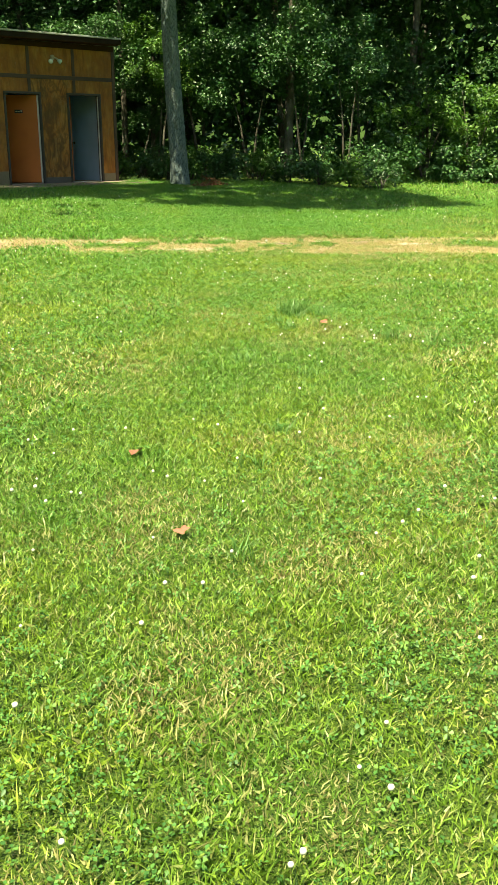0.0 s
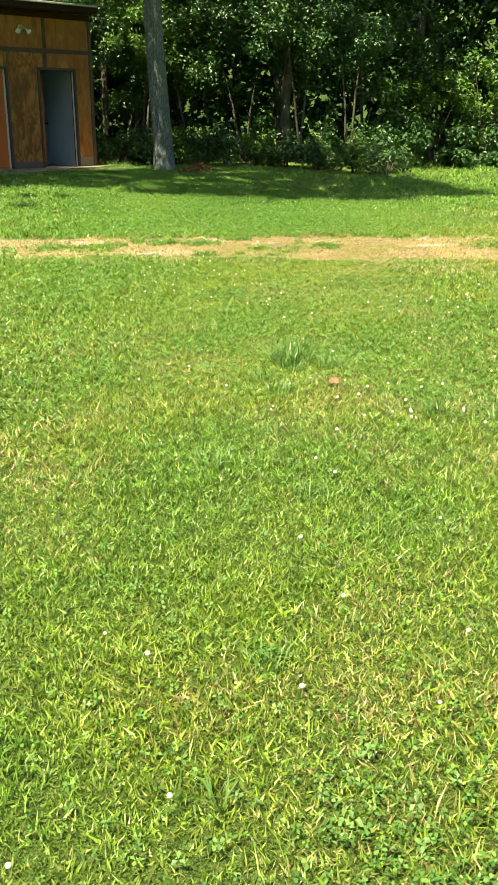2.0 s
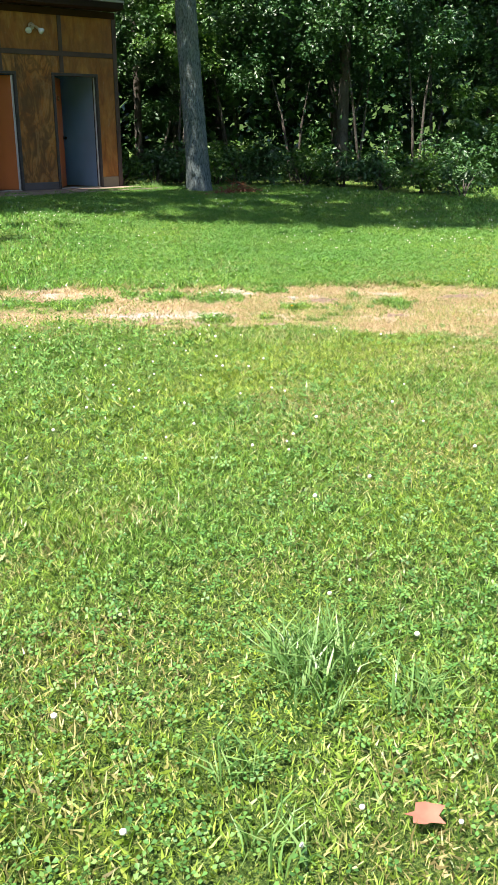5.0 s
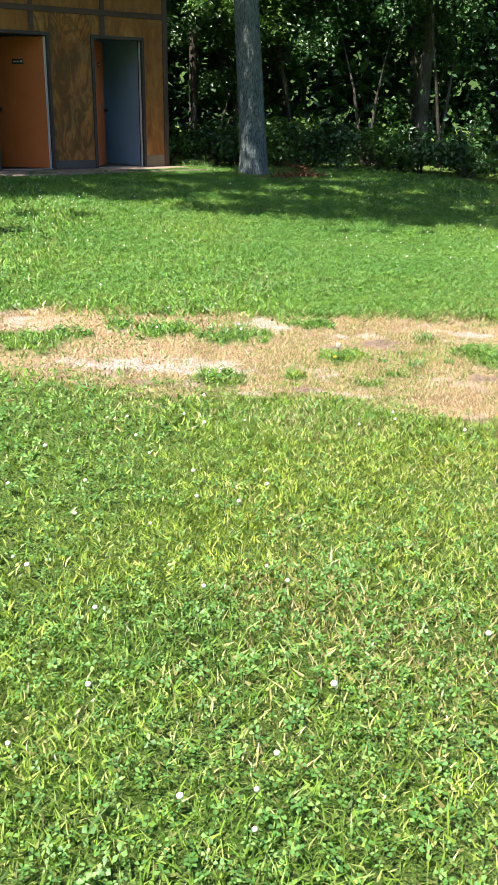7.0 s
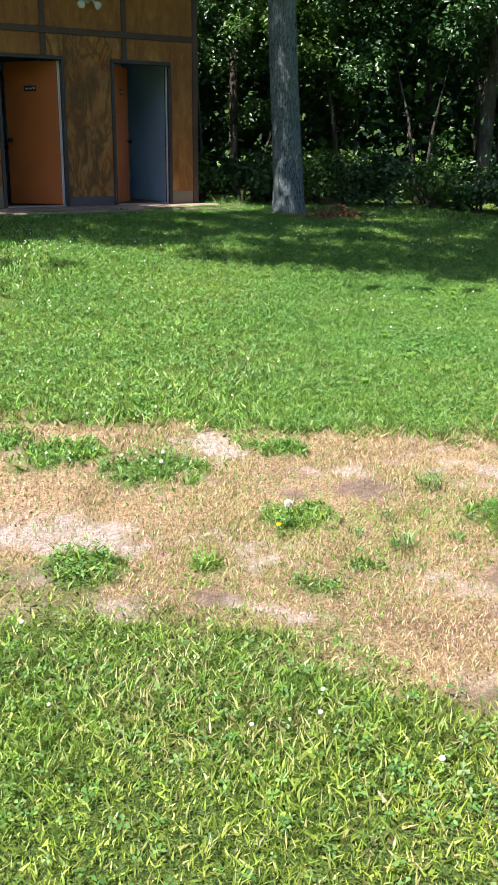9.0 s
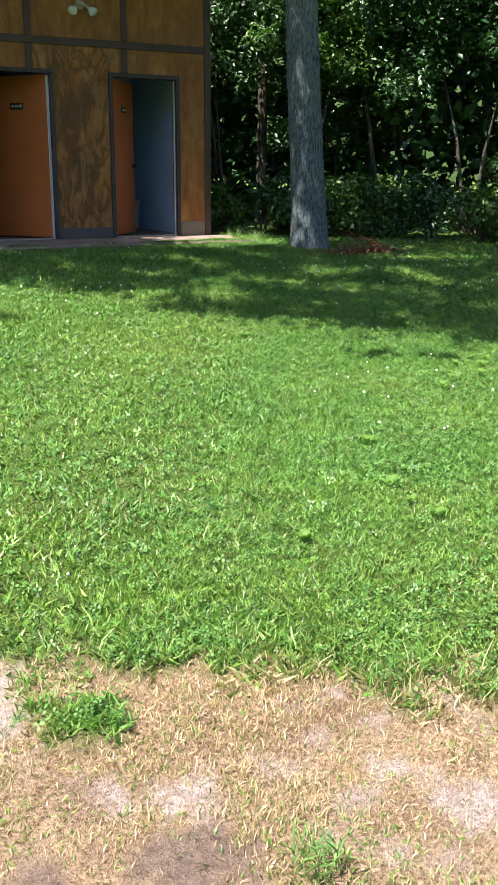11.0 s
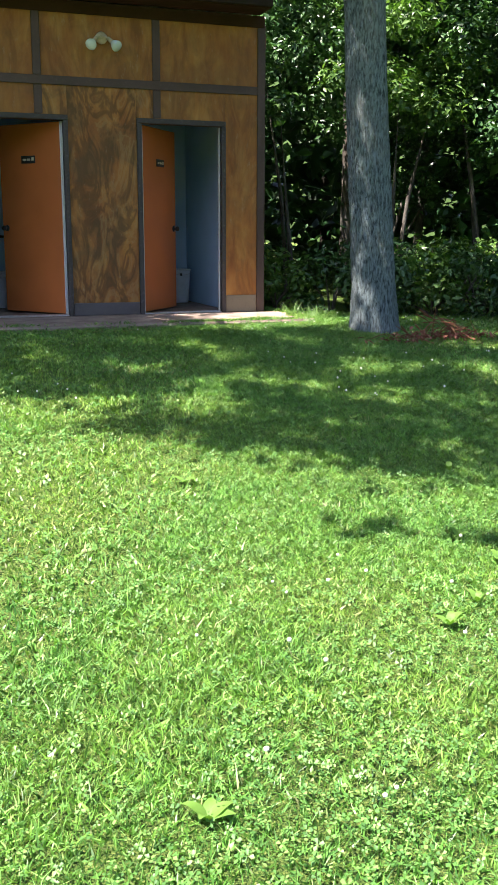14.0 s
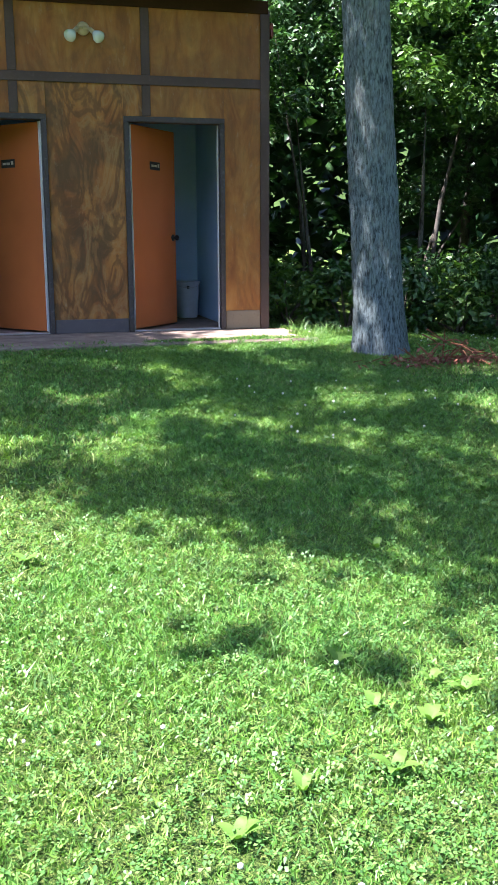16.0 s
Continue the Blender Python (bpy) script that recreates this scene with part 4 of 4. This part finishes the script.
def lawn(density, d0, d1, hmul, w, seed, short=False):
    x, y, rng = scatter(density, d0, d1, seed)
    bare = track_mask(x, y)
    clover = clover_mask(x, y)
    tuft = vnoise(x, y, 3.1, 21)
    worn = bare * (0.67 + 0.45 * soil_mask(x, y)) + 0.55 * sand_mask(x, y) * bare
    keep = rng.random(len(x)) > np.maximum(worn, clover * 0.3)
    x, y, bare, tuft = x[keep], y[keep], bare[keep], tuft[keep]
    n = len(x)
    fringe = fringe_mask(x, y)
    h = (0.035 + 0.04 * rng.random(n)) * (0.7 + 0.65 * tuft) * hmul * (1 - 0.40 * bare) * (1 + 0.9 * fringe)
    tall = rng.random(n) < (0.0 if short else 0.02)
    h = np.where(tall, h * 1.8, h)
    lean = 0.25 + 0.7 * rng.random(n)
    dry = np.clip((vnoise(x, y, 0.9, 22) * 0.6 + vnoise(x, y, 3.3, 23) * 0.5 - 0.5) * 1.7, 0, 0.6)
    dry = dry * np.interp(y, (-13, -9), (1.0, 0.35)) + np.interp(y, (-13, -10), (0.07, 0.0))
    u, v = along(x, y)
    dry = dry + 0.45 * np.exp(-((v - np.interp(u, NEAR_U, NEAR_V) + 0.25) / 0.35) ** 2) * vnoise(x, y, 5.0, 33)
    tone = np.clip(0.04 + dry * 0.68 + bare * np.clip(vnoise(x, y, 4.5, 27) * 1.9 - 0.5, 0.0, 0.85) + 0.15 * fringe, 0, 0.9)
    z = ground_z(x, y) - 0.02 * bare - 0.006
    z = np.where((y > -1.06) & (x < 0.3), -0.006, z)
    if short:
        V, q, t = short_blade_arrays(x, y, z, h * 0.8, w * (0.7 + 0.7 * rng.random(n)), lean * 1.5, rng)
        return V, q, t, np.repeat(tone, 3)
    V, q, t = blade_arrays(x, y, z, h, w * (0.6 + 0.8 * rng.random(n)), lean, rng)
    return V, q, t, np.repeat(tone, 4)


def clover_mask(x, y):
    m = np.clip((vnoise(x, y, 0.75, 24) * 0.7 + vnoise(x, y, 2.4, 25) * 0.45 - 0.52) * 5, 0, 1)
    return m * (1 - track_mask(x, y))


def build_lawn():
    for name, label, args in (("lawn_grass", "short mown green grass with dry yellow blades", ((7400, 0.0, 1.0, 0.60, 0.0042, 301), (8200, 0.0, 1.0, 0.48, 0.0068, 305, True), (2100, 1.0, 3.0, 0.66, 0.0072, 302), (1500, 1.0, 3.0, 0.58, 0.012, 306, True))),
                              ("field_grass", "short mown green grass of the wider field", ((800, 3.0, 6.5, 1.0, 0.013, 303), (200, 6.5, 12.0, 1.2, 0.025, 304)))):
        Vs, Qs, Ts, A, off = [], [], [], [], 0
        for a in args:
            V, q, t, tone = lawn(*a)
            Vs.append(V)
            Qs.append(q + off)
            Ts.append(t + off)
            A.append(tone)
            off += len(V)
        me = arrays_mesh(name, np.concatenate(Vs), np.concatenate(Qs), np.concatenate(Ts), M_GRASS, {"tone": np.concatenate(A)})
        tagged(new(name, me), label, "grass", kind="stuff")


build_lawn()


def build_straw():
    """Short dead grass that covers the worn track."""
    Vs, Ts, A, off = [], [], [], 0
    for dens, d0, d1, w, seed in ((17000, 0.0, 1.4, 0.0030, 341), (3800, 1.4, 4.2, 0.0060, 342)):
        x, y, rng = scatter(dens, d0, d1, seed, (-11, -1.5, -15.5, -6.5))
        bare = track_mask(x, y)
        cover = np.clip(0.10 + 1.0 * vnoise(x, y, 2.7, 28) + 0.6 * (vnoise(x, y, 9.0, 32) - 0.3), 0.15, 1) * (1 - 0.8 * sand_mask(x, y)) * (1 - 0.85 * soil_mask(x, y))
        keep = rng.random(len(x)) < bare * cover
        x, y = x[keep], y[keep]
        n = len(x)
        h = 0.008 + 0.020 * rng.random(n) * (0.5 + vnoise(x, y, 3.0, 29))
        V, q, t = blade_arrays(x, y, ground_z(x, y) - 0.024, h + 0.004, w * (0.6 + 0.8 * rng.random(n)), 0.2 + 0.75 * rng.random(n), rng)
        green = np.clip(vnoise(x, y, 1.9, 30) * 0.9 - 0.18, 0.07, 0.55)
        Vs.append(V)
        Ts.append(t + off)
        A.append(np.repeat(np.where(rng.random(n) < green, 0.12, 0.97), 4))
        off += len(V)
    V, q, t, tone4 = np.concatenate(Vs), np.zeros((0, 4), int), np.concatenate(Ts), np.concatenate(A)
    me = arrays_mesh("dry_grass", V, q, t, M_GRASS, {"tone": tone4})
    tagged(new("dry_grass", me), "short dead straw coloured grass on a worn track", "grass", kind="stuff")


build_straw()


def build_clover():
    Vs, Fs, off = [], [], 0
    for dens, d0, d1, size, seed in ((1450, 0.0, 1.2, 0.0130, 311), (480, 1.2, 3.2, 0.020, 312), (130, 3.2, 6.5, 0.034, 313)):
        x, y, rng = scatter(dens, d0, d1, seed)
        clump = np.clip((1.1 - blobs(x, y, CLUMPS)) * 3, 0, 1)
        keep = rng.random(len(x)) < np.maximum(np.interp(y, (-12.6, -10), (0.20, 0.40)) * (1 - track_mask(x, y)) + 0.6 * clover_mask(x, y), clump)
        x, y = x[keep], y[keep]
        n = len(x)
        z = ground_z(x, y) + 0.018 + 0.026 * rng.random(n)
        a0 = rng.random(n) * 6.2832
        tilt = rng.normal(size=(n, 2)) * 0.35
        s = size * (0.6 + 0.7 * rng.random(n))
        for k in range(3):
            a = a0 + k * 2.094
            pts = []
            for rad, da in ((0.08, 0.0), (0.75, 0.48), (1.0, 0.0), (0.75, -0.48)):
                dx, dy = np.cos(a + da) * rad * s, np.sin(a + da) * rad * s
                pts.append(np.stack([x + dx, y + dy, z + dx * tilt[:, 0] + dy * tilt[:, 1] + (0.12 * s if da else 0)], 1))
            V = np.stack(pts, 1).reshape(-1, 3)
            i = np.arange(n)[:, None] * 4 + off
            Vs.append(V)
            Fs.append(np.concatenate([i + (0, 1, 2), i + (0, 2, 3)], 1).reshape(-1, 3))
            off += len(V)
    me = arrays_mesh("clover", np.concatenate(Vs), np.zeros((0, 4), int), np.concatenate(Fs), M_CLOVER)
    tagged(new("clover", me), "low green clover leaves among the grass", "clover", kind="stuff")


build_clover()


def build_flowers():
    """White clover heads on short stalks."""
    x, y, rng = scatter(7.0, 0.0, 4.0, 321)
    keep = (track_mask(x, y) < 0.2) & (vnoise(x, y, 0.5, 26) + 0.3 * rng.random(len(x)) > 0.55)
    x, y = x[keep], y[keep]
    z = ground_z(x, y) + 0.035 + 0.03 * rng.random(len(x))
    ico = bmesh.new()
    bmesh.ops.create_icosphere(ico, subdivisions=1, radius=1)
    base = np.array([v.co[:] for v in ico.verts])
    fac = np.array([[v.index for v in f.verts] for f in ico.faces])
    ico.free()
    r = 0.0055 + 0.0040 * rng.random(len(x))
    V = (base[None] * r[:, None, None] + np.stack([x, y, z], 1)[:, None, :]).reshape(-1, 3)
    F = (fac[None] + (np.arange(len(x)) * len(base))[:, None, None]).reshape(-1, 3)
    me = arrays_mesh("clover_flowers", V, np.zeros((0, 4), int), F, M_FLOWER, None, True)
    tagged(new("clover_flowers", me), "small white clover flowers in the lawn", "flowers", kind="stuff")


build_flowers()


# ---- single plants and litter on the lawn ----
def grass_tuft(x, y, h, n, seed, label):
    rng = np.random.default_rng(seed)
    z = float(ground_z(np.array([x]), np.array([y]))[0]) - 0.005
    a, q = rng.random(n) * 6.2832, np.sqrt(rng.random(n)) * 0.10 * (h / 0.16)
    V, qd, t = blade_arrays(q * np.cos(a), q * np.sin(a), np.zeros(n), h * (0.5 + 0.5 * rng.random(n)), 0.0075 * (0.5 + 0.5 * rng.random(n)), 0.3 + 0.85 * rng.random(n), rng)
    ob = new("grass_tuft", arrays_mesh("grass_tuft", V, qd, t, M_TUFT))
    ob.location = (x, y, z)
    tagged(ob, label, "grass", "tufts of taller grass")


TUFTS = ((-9.7, -15.1, 0.19, 280), (-9.62, -15.35, 0.14, 80), (-9.82, -15.2, 0.13, 60), (-10.1, -15.25, 0.12, 60), (-10.2, -15.5, 0.11, 50), (-11.05, -15.2, 0.12, 40), (-11.24, -16.09, 0.12, 50), (-11.2, -16.63, 0.12, 40),
         (-9.82, -16.6, 0.12, 50), (-9.96, -16.3, 0.12, 50), (-8.7, -12.2, 0.1, 40), (-7.7, -13.1, 0.09, 40), (-3.55, -8.0, 0.09, 40), (-2.6, -7.0, 0.1, 30), (-1.9, -6.3, 0.11, 24), (-12.7, -17.6, 0.11, 40), (-13.4, -18.3, 0.12, 50), (-12.2, -17.3, 0.1, 40), (-5.17, -11.07, 0.09, 70), (-5.68, -11.49, 0.075, 60), (-5.54, -11.24, 0.045, 30), (-5.75, -11.31, 0.045, 30), (-5.47, -11.53, 0.045, 30), (0.36, -0.3, 0.22, 60), (0.42, -0.62, 0.16, 60), (0.3, -0.85, 0.13, 50), (0.62, -0.45, 0.2, 50), (0.2, -1.1, 0.11, 50), (-0.5, -1.08, 0.1, 40))
for k, (x, y, h, n) in enumerate(TUFTS):
    grass_tuft(x, y, h, n, 400 + k, "large bluish green tuft of taller grass" if k == 0 else "small tuft of taller grass blades in the lawn")


def weed_leaf(parent, length, width, ang, rise):
    bm = bmesh.new()
    rows = []
    for k in range(7):
        t = k / 6
        w = width * math.sin(math.pi * min(1, 0.12 + 0.88 * t) ** 0.8) * 0.5 + 0.002
        x = length * t
        z = rise * math.sin(t * 1.9) + 0.004
        rows.append([bm.verts.new((x, s * w, z + abs(s) * w * 0.25)) for s in (-1, 0, 1)])
    for a, b in zip(rows, rows[1:]):
        for i in range(2):
            bm.faces.new((a[i], a[i + 1], b[i + 1], b[i]))
    bmesh.ops.rotate(bm, verts=bm.verts, cent=(0, 0, 0), matrix=Matrix.Rotation(ang, 3, "Z"))
    return part("leaf", bm, M_WEED, parent, "", True)


def weed(x, y, size, seed):
    rng = np.random.default_rng(seed)
    z = float(ground_z(np.array([x]), np.array([y]))[0]) + 0.012
    ob = thing("broadleaf_weed", (x, y, z), "low weed with broad bright green leaves in grass", "weed", "broadleaf weeds in the lawn")
    for k in range(3 + int(rng.integers(0, 3))):
        weed_leaf(ob, size * (0.7 + 0.5 * rng.random()), size * 0.5, k * 1.7 + rng.random(), 0.018 + 0.02 * rng.random())


WEEDS = ((-1.45, -7.26), (-1.38, -7.34), (-1.68, -7.37), (-2.0, -7.71), (-1.75, -7.69), (-2.2, -7.85), (-0.32, -4.23), (-0.78, -5.12), (-1.68, -7.07), (-1.56, -7.49), (-3.67, -9.43), (-3.62, -9.22), (-3.68, -9.6), (-4.27, -9.56), (-3.3, -8.6), (-1.2, -6.2), (-0.4, -5.6), (-2.6, -6.0))
for k, (x, y) in enumerate(WEEDS):
    weed(x, y, 0.042 + 0.022 * ((k * 37) % 10) / 10, 500 + k)


def fallen_leaf(x, y, size, seed):
    bm = bmesh.new()
    rng = np.random.default_rng(seed)
    ring = []
    for k in range(12):
        a = k / 12 * 2 * math.pi
        r = size * (0.75 + 0.25 * math.cos(5 * a)) * (0.85 + 0.3 * rng.random())
        ring.append(bm.verts.new((r * math.cos(a), 0.75 * r * math.sin(a), 0.006 * math.sin(2 * a) + 0.22 * r * abs(math.sin(a)))))
    mid = bm.verts.new((0, 0, 0))
    for k in range(12):
        bm.faces.new((mid, ring[k], ring[(k + 1) % 12]))
    ob = part("fallen_leaf", bm, M_DEADLEAF, None, "", True)
    ob.location = (x, y, float(ground_z(np.array([x]), np.array([y]))[0]) + 0.035)
    ob.rotation_euler = (-0.30, 0.10, 0.8 + 0.7 * (seed % 5))
    tagged(ob, "curled brown dead leaf lying in grass", "leaf", "fallen leaves")


for k, (x, y, s) in enumerate(((-12.96, -17.10, 0.055), (-13.45, -17.98, 0.042), (-9.95, -15.64, 0.045))):
    fallen_leaf(x, y, s, 600 + k)


def brush_pile():
    rng = np.random.default_rng(9)
    pile = thing("brush_pile", (0.9, -2.55, -0.095), "low pile of reddish dead twigs and leaves beside trunk", "brush pile")
    for k in range(70):
        a = rng.random() * 6.2832
        x, y = rng.normal() * 0.26, rng.normal() * 0.09
        L = 0.1 + 0.22 * rng.random()
        z = 0.015 + 0.21 * rng.random() * math.exp(-(x / 0.25) ** 2)
        bm = bmesh.new()
        p = Vector((x, y, z))
        d = Vector((math.cos(a), math.sin(a) * 0.6, 0.45 * rng.normal()))
        tube(bm, [p - d * L / 2, p + Vector((0, 0, 0.01)), p + d * L / 2], [0.006, 0.005, 0.002], 5)
        part("twig", bm, M_TWIG, pile)
    n = 260
    P = np.stack([rng.normal(size=n) * 0.28, rng.normal(size=n) * 0.1, np.abs(rng.normal(size=n)) * 0.03 + 0.01], 1)
    v, f = leaves(P, 0.03 + 0.04 * rng.random(n), 0.5, 0.5, rng)
    foliage("dead_leaves", v, f, M_DEADLEAF, pile)


brush_pile()


def dandelion(x, y, h, head, material, label):
    z = float(ground_z(np.array([x]), np.array([y]))[0]) - 0.01
    ob = thing("dandelion", (x, y, z), label, "flower", "dandelions on the track")
    bm = bmesh.new()
    tube(bm, [(0, 0, 0), (0.004, 0.002, h * 0.5), (0.0, 0.0, h)], [0.0022, 0.002, 0.0018], 6)
    part("stalk", bm, M_TUFT, ob)
    rng = np.random.default_rng(int(h * 1000))
    n = 240
    d = rng.normal(size=(n, 3))
    d /= np.linalg.norm(d, axis=1, keepdims=True)
    if head < 0.012:
        d[:, 2] = np.abs(d[:, 2]) * 0.5
    v, f = leaves(np.array([0, 0, h]) + d * head * 0.7, np.full(n, head * 0.7), 0.2, 0.35, rng, d)
    foliage("head", v, f, material, ob)


M_YELLOW = plain_mat("dandelion_yellow", (0.75, 0.50, 0.03), 0.7, 0, 0.2, 0.1)
dandelion(-5.90, -11.10, 0.09, 0.018, M_FLOWER, "dandelion with a round white seed head beside clover")
dandelion(-5.99, -11.17, 0.05, 0.011, M_YELLOW, "small yellow dandelion flower beside clover")
